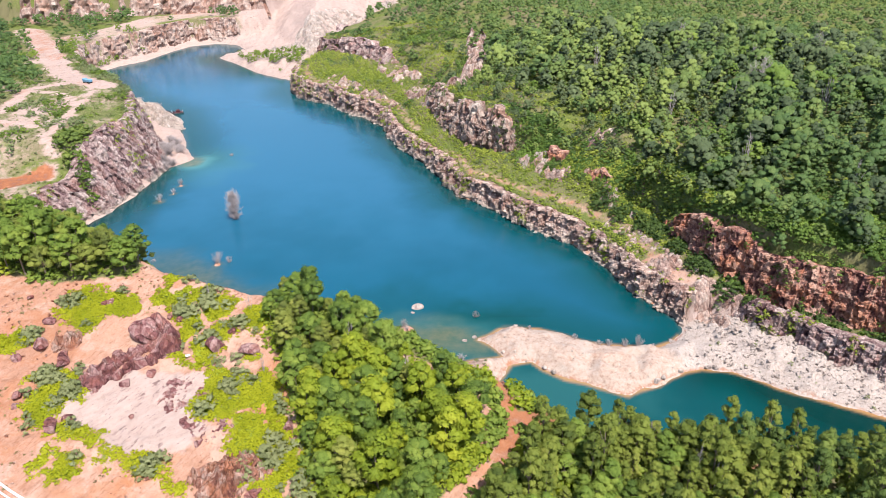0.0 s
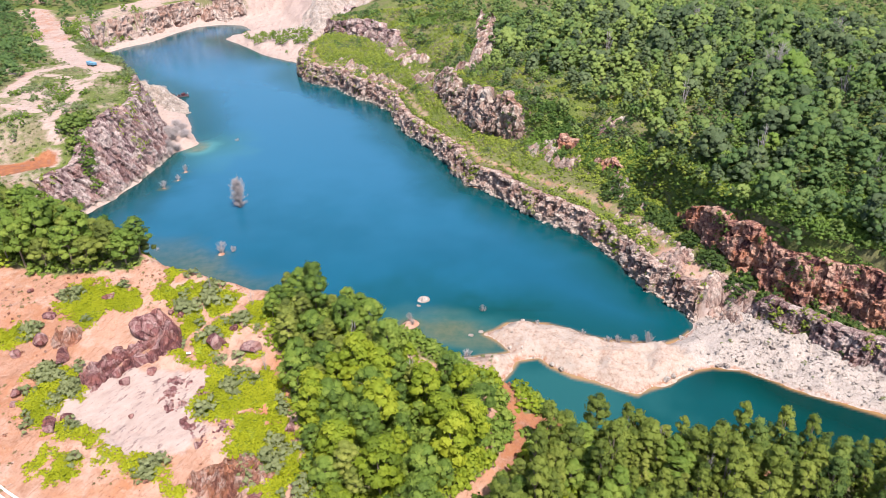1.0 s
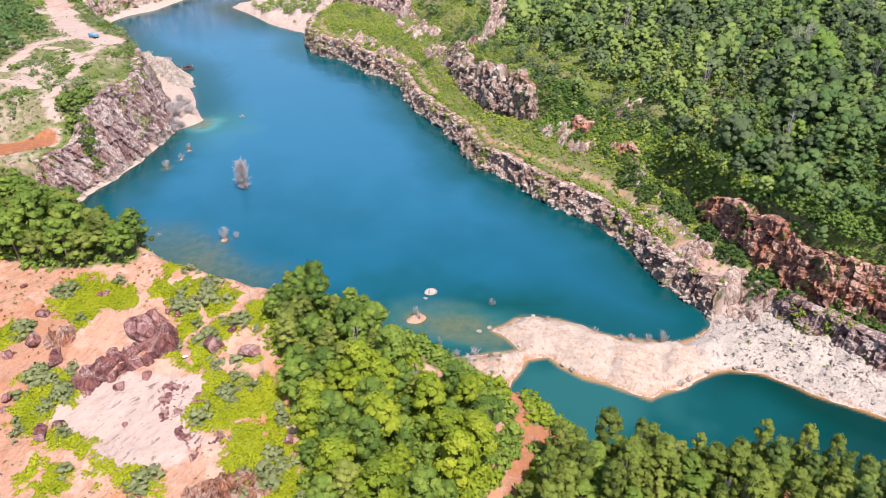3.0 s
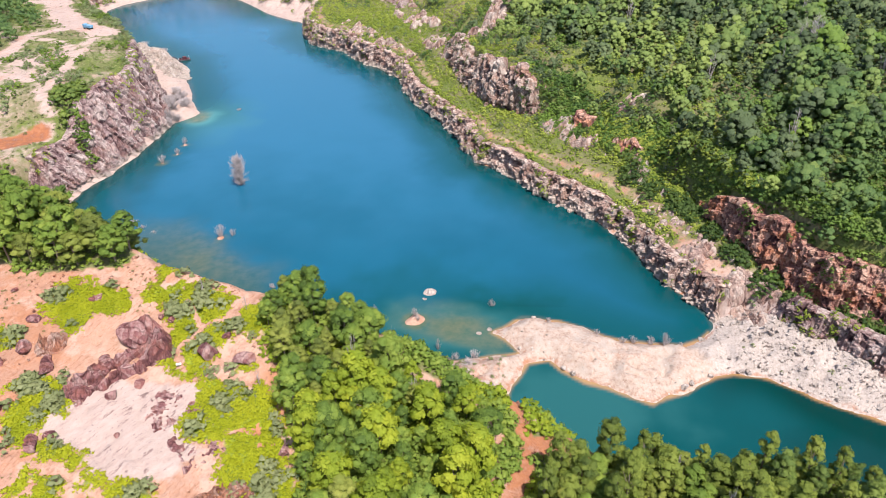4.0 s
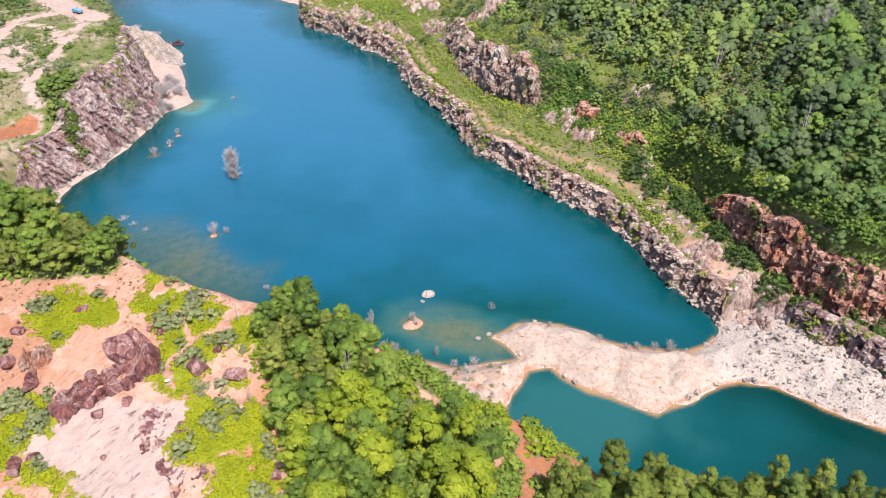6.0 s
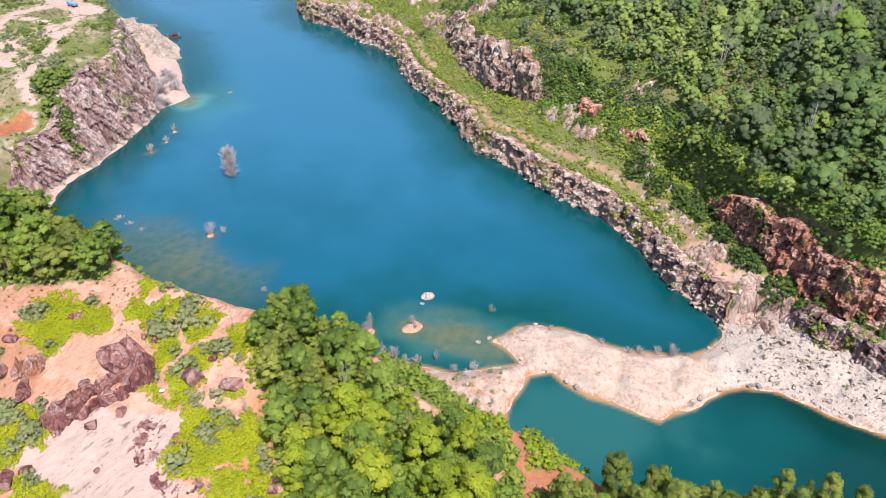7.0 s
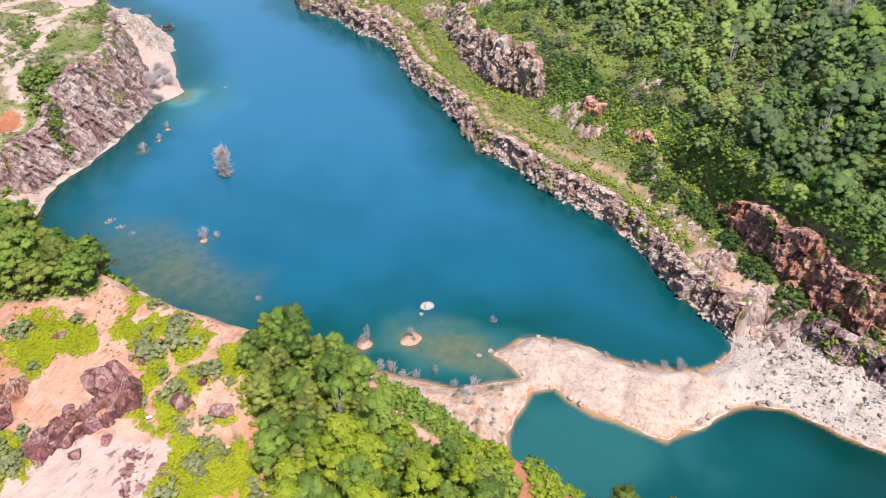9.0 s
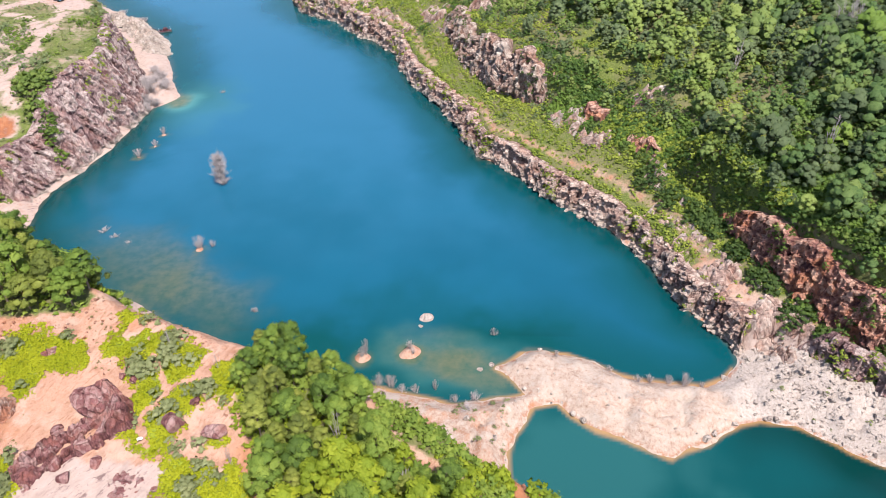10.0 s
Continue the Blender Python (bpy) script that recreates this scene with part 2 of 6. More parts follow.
# ---- materials ----
class Nodes:
    def __init__(self, name):
        self.mat = bpy.data.materials.new(name)
        self.mat.use_nodes = True
        self.t = self.mat.node_tree
        self.b = self.t.nodes["Principled BSDF"]

    def add(self, kind, **sets):
        n = self.t.nodes.new("ShaderNode" + kind)
        for key, val in sets.items():
            setattr(n, key, val)
        return n

    def link(self, a, b):
        self.t.links.new(a, b)

    def coord(self):
        return self.add("NewGeometry").outputs["Position"]

    def cracks(self, scale, stretch=(1, 1, 1), bend=0.5):
        """Uneven blocks: distance to the nearest joint and a random value for each block."""
        src, n = self.coord(), self.add("TexNoise")
        n.inputs["Scale"].default_value, n.inputs["Detail"].default_value = scale * 1.3, 3
        self.link(src, n.inputs["Vector"])
        push = self.add("VectorMath", operation='MULTIPLY_ADD')
        self.link(n.outputs["Color"], push.inputs[0])
        push.inputs[1].default_value = (bend / scale,) * 3
        self.link(src, push.inputs[2])
        m = self.add("Mapping")
        m.inputs["Scale"].default_value = stretch
        self.link(push.outputs[0], m.inputs["Vector"])
        out = []
        for feature, sock in (('DISTANCE_TO_EDGE', "Distance"), ('F1', "Color")):
            v = self.add("TexVoronoi", feature=feature)
            v.inputs["Scale"].default_value = scale
            self.link(m.outputs[0], v.inputs["Vector"])
            out.append(v.outputs[sock])
        split = self.add("SeparateColor")
        self.link(out[1], split.inputs[0])
        return out[0], split.outputs[0]

    def noise(self, scale, detail=4.0, rough=0.6, stretch=None, turn=None):
        n = self.add("TexNoise")
        n.inputs["Scale"].default_value, n.inputs["Detail"].default_value, n.inputs["Roughness"].default_value = scale, detail, rough
        src = self.coord()
        if stretch:
            m = self.add("Mapping")
            m.inputs["Scale"].default_value = stretch
            if turn is not None:
                m.vector_type = 'TEXTURE'
                m.inputs["Scale"].default_value = tuple(1 / v for v in stretch)
                m.inputs["Rotation"].default_value = (0, 0, radians(turn))
            self.link(src, m.inputs["Vector"])
            src = m.outputs[0]
        self.link(src, n.inputs["Vector"])
        return n.outputs["Fac"]

    def ramp(self, fac, *stops):
        r = self.add("ValToRGB")
        e = r.color_ramp.elements
        e[0].position, e[0].color = stops[0][0], (*stops[0][1], 1)
        e[1].position, e[1].color = stops[-1][0], (*stops[-1][1], 1)
        for p, c in stops[1:-1]:
            e.new(p).color = (*c, 1)
        self.link(fac, r.inputs[0])
        return r.outputs[0]

    def mix(self, fac, a, b, how='MIX'):
        m = self.add("Mix", data_type='RGBA', blend_type=how)
        for sock, val in ((m.inputs[0], fac), (m.inputs[6], a), (m.inputs[7], b)):
            if isinstance(val, bpy.types.NodeSocket):
                self.link(val, sock)
            else:
                sock.default_value = val if isinstance(val, (int, float)) else (*val, 1)
        return m.outputs[2]

    def math(self, how, a, b=0.0, c=0.0):
        m = self.add("Math", operation=how)
        for sock, val in zip(m.inputs, (a, b, c)):
            if isinstance(val, bpy.types.NodeSocket):
                self.link(val, sock)
            else:
                sock.default_value = val
        return m.outputs[0]

    def edge(self, fac, lo, hi):
        m = self.add("MapRange", interpolation_type='SMOOTHSTEP')
        m.inputs[1].default_value, m.inputs[2].default_value = lo, hi
        self.link(fac, m.inputs[0])
        return m.outputs[0]

    def attr(self, name):
        return self.add("Attribute", attribute_name=name).outputs["Fac"]

    def bump(self, fac, strength, dist):
        n = self.add("Bump")
        n.inputs["Strength"].default_value, n.inputs["Distance"].default_value = strength, dist
        self.link(fac, n.inputs["Height"])
        self.link(n.outputs[0], self.b.inputs["Normal"])

    def done(self, colour, rough=0.9, spec=0.2):
        if isinstance(colour, bpy.types.NodeSocket):
            self.link(colour, self.b.inputs["Base Color"])
        else:
            self.b.inputs["Base Color"].default_value = (*colour, 1)
        self.b.inputs["Roughness"].default_value = rough
        self.b.inputs["Specular IOR Level"].default_value = spec
        return self.mat


def ground_material():
    m = Nodes("ground_soil_rock_grass")
    big, mid, fine = m.noise(0.05, 5), m.noise(0.35, 6, 0.65), m.noise(2.2, 5, 0.7)
    soil = m.ramp(mid, (0.25, (0.28, 0.14, 0.092)), (0.5, (0.37, 0.215, 0.157)), (0.75, (0.415, 0.275, 0.213)))
    soil = m.mix(m.edge(big, 0.5, 0.68), soil, (0.345, 0.155, 0.085))
    streak = m.noise(0.5, 6, 0.7, (0.6, 1.6, 1), 50)
    pale = m.ramp(streak, (0.28, (0.25, 0.172, 0.155)), (0.42, (0.34, 0.25, 0.222)), (0.7, (0.39, 0.303, 0.272)))
    pale = m.mix(m.edge(fine, 0.62, 0.72), pale, (0.13, 0.08, 0.08))
    red = m.ramp(mid, (0.3, (0.15, 0.055, 0.035)), (0.55, (0.28, 0.11, 0.055)), (0.8, (0.33, 0.17, 0.105)))
    grass = m.ramp(fine, (0.3, (0.045, 0.065, 0.018)), (0.5, (0.10, 0.125, 0.03)), (0.72, (0.18, 0.18, 0.07)))
    grass = m.mix(m.edge(big, 0.42, 0.62), grass, (0.14, 0.125, 0.065))
    grass = m.mix(m.attr("lime"), grass, m.ramp(fine, (0.3, (0.12, 0.15, 0.015)), (0.7, (0.24, 0.27, 0.03))))

    def mask(name, soft=0.22):
        j = m.math('ADD', m.attr(name), m.math('MULTIPLY', m.math('SUBTRACT', mid, 0.5), 0.9))
        return m.edge(m.math('ADD', j, m.math('MULTIPLY', m.math('SUBTRACT', fine, 0.5), 0.5)), 0.5 - soft, 0.5 + soft)

    rill = m.noise(1.0, 6, 0.7, (0.5, 1.7, 1.0), 62)
    soil = m.mix(m.math('MULTIPLY', m.edge(rill, 0.53, 0.62), 0.6), soil, (0.235, 0.105, 0.062))
    soil = m.mix(m.math('MULTIPLY', m.edge(m.noise(3.5, 6, 0.75, (1.5, 0.6, 1)), 0.56, 0.66), 0.4), soil, (0.16, 0.085, 0.06))
    soil = m.mix(m.math('MULTIPLY', m.edge(m.noise(0.13, 5, 0.65), 0.5, 0.62), 0.7), soil, (0.41, 0.285, 0.23))
    crack = m.noise(0.6, 7, 0.72, (0.55, 1.5, 1.0), 52)
    pale = m.mix(m.math('MULTIPLY', m.edge(crack, 0.585, 0.64), 0.75), pale, (0.13, 0.075, 0.075))
    col = m.mix(mask("pale"), soil, pale)
    grit = m.noise(5.5, 5, 0.8)
    sand = m.ramp(m.noise(0.9, 7, 0.72), (0.32, (0.235, 0.15, 0.115)), (0.46, (0.345, 0.253, 0.21)), (0.64, (0.40, 0.325, 0.287)))
    sand = m.mix(m.math('MULTIPLY', m.edge(m.noise(0.16, 5, 0.65), 0.5, 0.62), 0.6), sand, (0.375, 0.315, 0.28))
    sand = m.mix(m.math('MULTIPLY', m.edge(grit, 0.60, 0.68), 0.5), sand, (0.14, 0.095, 0.072))
    sand = m.mix(m.math('MULTIPLY', m.edge(grit, 0.40, 0.32), 0.6), sand, (0.43, 0.37, 0.33))
    stony = m.ramp(m.noise(1.6, 7, 0.8), (0.34, (0.235, 0.185, 0.165)), (0.48, (0.355, 0.295, 0.268)), (0.64, (0.42, 0.36, 0.335)))
    sand = m.mix(mask("stony", 0.2), sand, stony)
    col = m.mix(mask("sand", 0.15), col, sand)
    col = m.mix(mask("red"), col, red)
    col = m.mix(mask("veg"), col, grass)
    m.bump(m.math('ADD', m.math('ADD', mid, m.math('MULTIPLY', fine, 0.6)), m.math('MULTIPLY', rill, 0.45)), 0.8, 0.5)
    return m.done(col, 0.95, 0.1)


def rock_material(name, dark, mid_c, light, rust, rust_amt=0.5, stretch=(1, 1, 0.35), fine=1.0):
    m = Nodes(name)
    a, b, c = m.noise(0.22 * fine, 5, 0.6), m.noise(1.1 * fine, 7, 0.7, stretch), m.noise(5 * fine, 4, 0.7)
    gap, one = m.cracks(0.30 * fine, (1, 1, 0.42), 0.35)
    gap2, two = m.cracks(0.85 * fine, (1, 1, 0.5), 0.5)
    blk = m.math('ADD', m.math('MULTIPLY', b, 0.46), m.math('MULTIPLY', m.attr("block"), 0.20))
    blk = m.math('ADD', blk, m.math('ADD', m.math('MULTIPLY', one, 0.20), m.math('MULTIPLY', two, 0.16)))
    col = m.ramp(blk, (0.34, dark), (0.48, mid_c), (0.64, light))
    col = m.mix(m.math('MULTIPLY', m.edge(a, 0.48, 0.62), rust_amt), col, rust)
    col = m.mix(m.math('MULTIPLY', m.edge(c, 0.55, 0.75), 0.6), col, light)
    seam = m.math('MAXIMUM', m.math('MULTIPLY', m.edge(gap, 0.035, 0.0), 0.8), m.math('MULTIPLY', m.edge(gap2, 0.04, 0.0), 0.5))
    cr = m.math('MAXIMUM', m.attr("joint"), seam)
    col = m.mix(m.math('MULTIPLY', cr, 0.6), col, tuple(v * 0.6 for v in dark))
    tide = m.attr("tide")
    col = m.mix(m.math('MULTIPLY', tide, 0.8), col, (0.42, 0.345, 0.305))
    lump = m.math('ADD', m.math('ADD', b, m.math('MULTIPLY', c, 0.6)), m.math('ADD', m.math('MULTIPLY', one, 0.8), m.math('MULTIPLY', two, 0.5)))
    m.bump(m.math('SUBTRACT', lump, m.math('MULTIPLY', seam, 0.6)), 1.0, 0.5)
    return m.done(col, 0.9, 0.2)


def leaf_material(name, dark, mid_c, light, spread=0.10):
    """Foliage: colour by plant, by clump and by leaf."""
    m = Nodes(name)
    per = m.add("ObjectInfo").outputs["Random"]
    isl = m.add("NewGeometry").outputs["Random Per Island"]
    f = m.math('ADD', m.math('MULTIPLY', m.attr("tint"), 0.55), m.math('MULTIPLY', isl, spread))
    f = m.math('ADD', f, m.math('MULTIPLY', per, 0.42))
    grain = m.noise(3.2, 3, 0.7)
    f = m.math('ADD', f, m.math('MULTIPLY', m.math('SUBTRACT', grain, 0.5), 0.55))
    warm = lambda c: (c[0] * 1.04, c[1] * 1.01, c[2] * 0.96)
    col = m.ramp(f, (0.15, warm(dark)), (0.5, warm(mid_c)), (0.95, warm(light)))
    m.bump(grain, 0.7, 0.3)
    mat = m.done(col, 0.55, 0.25)
    tr = m.add("BsdfTranslucent")
    m.link(m.mix(1.0, col, (1.0, 1.0, 0.55), 'MULTIPLY'), tr.inputs[0])
    ms = m.add("MixShader")
    ms.inputs[0].default_value = 0.46
    m.link(m.b.outputs[0], ms.inputs[1])
    m.link(tr.outputs[0], ms.inputs[2])
    m.link(ms.outputs[0], m.t.nodes["Material Output"].inputs["Surface"])
    return mat


def plain(name, colour, rough=0.7, metal=0.0, vary=0.25, scale=3.0):
    m = Nodes(name)
    c = m.mix(m.edge(m.noise(scale, 4), 0.35, 0.7), tuple(v * (1 - vary) for v in colour), colour)
    m.b.inputs["Metallic"].default_value = metal
    return m.done(c, rough, 0.3)


def water_material():
    m = Nodes("lake_water")
    n = m.noise(0.02, 3)
    deep_reflect = m.mix(m.edge(n, 0.35, 0.65), (0.004, 0.064, 0.112), (0.005, 0.072, 0.127))
    # Reflected sky on the far lake, laid in as a paler blue.
    deep_reflect = m.mix(m.attr("open"), deep_reflect, (0.018, 0.102, 0.188))
    green = m.mix(m.attr("green"), deep_reflect, (0.0005, 0.044, 0.049))
    # Dark mirror image of wooded banks and cliffs, put into the water colour.
    green = m.mix(m.attr("deep_reflect"), green, (0.0005, 0.023, 0.022))
    turq = m.mix(m.attr("turq"), green, (0.05, 0.17, 0.175))
    brown = m.mix(m.attr("shallow"), turq, m.ramp(m.noise(0.35, 5), (0.3, (0.05, 0.075, 0.04)), (0.7, (0.13, 0.11, 0.055))))
    edge = m.mix(m.attr("rim"), brown, (0.36, 0.19, 0.08))
    m.b.inputs["IOR"].default_value = 1.38
    m.bump(m.noise(0.9, 4, 0.6), 0.06, 0.25)
    return m.done(edge, 0.16, 0.5)


M_GROUND = ground_material()
M_CLIFF_E = rock_material("east_granite", (0.125, 0.07, 0.066), (0.38, 0.255, 0.218), (0.54, 0.425, 0.375), (0.40, 0.205, 0.145), 0.4)
M_CLIFF_U = rock_material("rusty_granite", (0.09, 0.037, 0.043), (0.325, 0.15, 0.117), (0.54, 0.335, 0.26), (0.50, 0.185, 0.088), 0.6)
M_CLIFF_S = rock_material("bluff_rock", (0.11, 0.065, 0.06), (0.34, 0.225, 0.19), (0.52, 0.43, 0.38), (0.36, 0.165, 0.10), 0.4)
M_CRAG = rock_material("red_crag", (0.12, 0.043, 0.034), (0.34, 0.15, 0.105), (0.48, 0.33, 0.275), (0.42, 0.165, 0.085), 0.55, (1, 1, 0.6), 1.5)
M_CLIFF_W = rock_material("purple_granite", (0.09, 0.048, 0.054), (0.305, 0.20, 0.195), (0.51, 0.405, 0.38), (0.34, 0.155, 0.12), 0.35, (1, 1, 0.5))
M_CLIFF_F = rock_material("pink_quarry_rock", (0.18, 0.105, 0.088), (0.36, 0.255, 0.22), (0.46, 0.37, 0.33), (0.36, 0.17, 0.11), 0.5, fine=0.5)
M_WHITE_ROCK = rock_material("white_rubble", (0.28, 0.225, 0.205), (0.38, 0.315, 0.288), (0.46, 0.395, 0.365), (0.37, 0.27, 0.225), 0.3, (1, 1, 1))
M_POINT = rock_material("bleached_pink_rock", (0.24, 0.185, 0.165), (0.39, 0.32, 0.285), (0.46, 0.39, 0.355), (0.39, 0.27, 0.21), 0.35, (1, 1, 1))
M_BOULDER = rock_material("red_brown_boulder", (0.10, 0.036, 0.04), (0.25, 0.105, 0.105), (0.42, 0.265, 0.25), (0.33, 0.115, 0.085), 0.45, (1, 1, 0.6), 1.5)
M_LEAF = leaf_material("tree_leaves", (0.06, 0.108, 0.022), (0.158, 0.24, 0.042), (0.30, 0.37, 0.07), 0.06)
M_BAND = leaf_material("bank_tree_leaves", (0.065, 0.10, 0.02), (0.175, 0.225, 0.04), (0.31, 0.35, 0.075), 0.06)
# Darker copy of tree_leaves, with the shade put into its colour.
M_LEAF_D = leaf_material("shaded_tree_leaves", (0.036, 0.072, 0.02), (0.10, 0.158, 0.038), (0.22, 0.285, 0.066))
M_LEAF_B = leaf_material("bright_tree_leaves", (0.09, 0.14, 0.014), (0.225, 0.295, 0.024), (0.39, 0.43, 0.04))
M_ACACIA = leaf_material("acacia_leaves", (0.095, 0.125, 0.03), (0.225, 0.265, 0.055), (0.36, 0.385, 0.095), 0.06)
M_LEAF_FAR = leaf_material("forest_leaves", (0.026, 0.064, 0.034), (0.096, 0.168, 0.056), (0.265, 0.34, 0.098), 0.06)
M_FRESH = leaf_material("fresh_forest_leaves", (0.06, 0.12, 0.03), (0.16, 0.255, 0.05), (0.30, 0.38, 0.09), 0.06)
M_LIME = leaf_material("lime_creeper_leaves", (0.15, 0.19, 0.008), (0.30, 0.345, 0.013), (0.44, 0.455, 0.025), 0.06)
M_BENCH = leaf_material("bench_bush_leaves", (0.095, 0.15, 0.024), (0.215, 0.285, 0.044), (0.36, 0.405, 0.082), 0.06)
M_OLIVE = leaf_material("olive_shrub_leaves", (0.055, 0.088, 0.046), (0.14, 0.19, 0.09), (0.26, 0.31, 0.155), 0.06)
M_SHRUB = leaf_material("hill_shrub_leaves", (0.095, 0.12, 0.055), (0.195, 0.225, 0.105), (0.32, 0.345, 0.185))
M_DRY = leaf_material("dry_grass", (0.14, 0.11, 0.05), (0.23, 0.20, 0.09), (0.34, 0.31, 0.17))
M_TWIG = plain("bleached_twigs", (0.40, 0.345, 0.345), 0.9)
M_TRUNK = plain("grey_bark", (0.20, 0.16, 0.12), 0.9)
M_WATER = water_material()

# ---- ground ----


def axis(stops, reach):
    """Grid lines: pairs (from, step) up to the last stop, then ever wider out to reach."""
    out = [np.arange(a, b, st) for (a, st), (b, _) in zip(stops, stops[1:])]
    line = np.concatenate(out)
    lo, hi, s, v = [], [], stops[0][1], line[0]
    while v > -reach:
        s *= 1.35
        v -= s
        lo.append(v)
    s, v = stops[-2][1], line[-1]
    while v < reach:
        s *= 1.35
        v += s
        hi.append(v)
    return np.r_[lo[::-1], line, hi]


gx = axis([(-330, 3.0), (-150, 1.2), (-108, 0.65), (-22, 1.1), (124, 3.2), (345, 0)], 4500)
gy = axis([(60, 1.5), (80, 0.65), (150, 1.1), (300, 3.0), (690, 0)], 4700)
X, Y = np.meshgrid(gx, gy, indexing="ij")
Z = height(X, Y)
Z = np.where(np.hypot(X, Y - 300) > 900, np.minimum(Z, 45) + 18 * fbm(X, Y, 700, 3, 4), Z)

LIME_ZONES = [[(-69, 144.2), (-68, 150.5), (-62.9, 148.8), (-54.2, 144.7), (-45.2, 138.7), (-40.4, 136.4), (-40.3, 129.2), (-46.3, 131.2),
               (-47.9, 126.4), (-49.9, 119.1), (-55.3, 119.3), (-58.5, 123), (-58.2, 128.6), (-60.4, 135.7), (-65.1, 139), (-69.2, 138.2)],
              [(-49.9, 119.1), (-46.6, 121.2), (-39.5, 122.7), (-34.4, 116.3), (-24, 88), (-22, 78), (-29, 82), (-37.4, 94.7), (-40.3, 99.5),
               (-42.6, 106.1), (-46.8, 105.8), (-49.5, 108.5), (-48.7, 112.4), (-48.6, 116.6)]]
LIME_ZONES += [[(-89.5, 137.8), (-87.8, 143.8), (-82.3, 145.4), (-73, 142.9), (-72.1, 138.4), (-75, 136.3), (-78.5, 136.2), (-80.6, 130.9), (-86.6, 135.5)],
               [(-110, 133), (-100.4, 131.6), (-96.4, 132.2), (-92.3, 129.8), (-90.1, 125.3), (-96.4, 124.3), (-110, 124)],
               [(-85.5, 116.3), (-83, 118), (-77.1, 117.6), (-73.9, 114.5), (-74.4, 111.6), (-77, 108.7), (-78.8, 105.1), (-82.9, 108.6)],
               [(-74.2, 94.4), (-72.2, 97.2), (-67.9, 95.6), (-66.9, 92.2), (-69.9, 91.4)],
               [(-63.6, 97.7), (-60.1, 97.8), (-56.3, 95.4), (-52.2, 95), (-52.1, 92.7), (-55.4, 93), (-60.2, 93.6)],
               [(-68.8, 102.3), (-65.6, 102.4), (-64.3, 99.5), (-67.5, 99.9)], [(-49.9, 91.4), (-45.9, 90.9), (-45.3, 88.7), (-48.6, 88.7)],
               [(-76.1, 104.4), (-71.7, 105), (-69.5, 103.1), (-72.3, 101.4)]]
SLAB = [(-77, 110.2), (-67.6, 120.2), (-58.3, 120.4), (-50.4, 118.3), (-49.3, 116.6), (-49.5, 108.5), (-46.8, 105.8), (-42.6, 106.1), (-41.2, 102.9),
        (-45.8, 100.1), (-47.2, 93.3), (-51.5, 96.1), (-56.4, 95.8), (-63.3, 98.4), (-71.7, 105)]
CLUSTER = [(-40, 141), (-29, 145), (-20, 137.5), (-15.5, 127.5), (-10, 120.5), (-3, 117), (3, 112.5), (7, 106), (5, 97), (0, 88), (-6, 81), (-19, 82), (-26, 95), (-30, 108), (-35, 122), (-41, 132)]
BAND = [(15, 99), (19, 107), (30, 112.5), (36, 118), (50, 116), (70, 112), (92, 107), (112, 101), (100, 83), (40, 81), (5, 82), (6, 87), (12, 93)]
SCRUB = [(7, 98), (9, 108), (6, 114), (-2, 119), (-9, 123), (-14, 130), (-18, 139), (-8, 139), (0, 130), (8, 124.5), (16, 122.5), (30, 118), (34, 114), (22, 110), (16, 101), (10, 92), (2, 84), (1, 90)]
COVE = [(-150, 205), (-136, 208), (-120, 196), (-100, 186), (-86, 174), (-73, 158), (-78, 150), (-95, 148.5), (-113, 154), (-132, 160), (-162, 174)]


def any_zone(zones, x, y):
    return np.max([inside(z, x, y) for z in zones], 0)


TRACKS = [([(-154, 262), (-161, 271), (-160, 281), (-162, 296), (-168, 314), (-180, 331), (-194, 337), (-215, 340)], 1.5),
          ([(-189, 290), (-171, 283), (-166, 296), (-165, 306), (-168, 320), (-172, 340), (-182, 355)], 1.4),
          ([(-215, 300), (-196, 303), (-203, 340), (-197, 354), (-182, 356)], 3.0),
          ([(-170, 350), (-183, 357), (-205, 382), (-240, 436), (-272, 488), (-310, 540)], 7.0),
          ([(-180, 244), (-168, 246), (-160, 249), (-155, 254)], 5.0),
          ([(-72, 153), (-73, 147), (-70, 139), (-66, 134)], 1.3),
          ([(-76, 157), (-66, 153), (-58, 149.5), (-48, 146.5), (-38, 146)], 2.3),
          ([(-59, 140), (-54, 133), (-50, 135), (-47, 139)], 0.8), ([(-53, 133), (-57, 126), (-54, 121)], 0.9),
          ([(-2, 80), (1, 87), (8, 94), (12, 101), (13, 107), (11.5, 113), (11, 120)], 1.9),
          ([(61.5, 101.2), (65.5, 101.8)], 2.6),
          ([(15, 108), (20, 112), (28, 114), (33, 115)], 1.9), ([(21.5, 108), (25.5, 108)], 3.0)]


def near_line(line, x, y):
    best = np.full(np.shape(x), 1e9)
    for (ax, ay), (bx, by) in zip(line, line[1:]):
        ux, uy = bx - ax, by - ay
        t = np.clip(((x - ax) * ux + (y - ay) * uy) / (ux * ux + uy * uy), 0, 1)
        best = np.minimum(best, np.hypot(x - ax - t * ux, y - ay - t * uy))
    return best


def bare_track(x, y):
    out = 0
    for line, width in TRACKS:
        out = np.maximum(out, smooth(width * 1.25, width * 0.6, near_line(line, x, y) + width * 0.7 * (fbm(x, y, 5, 3, 91) - 0.5)))
    return out


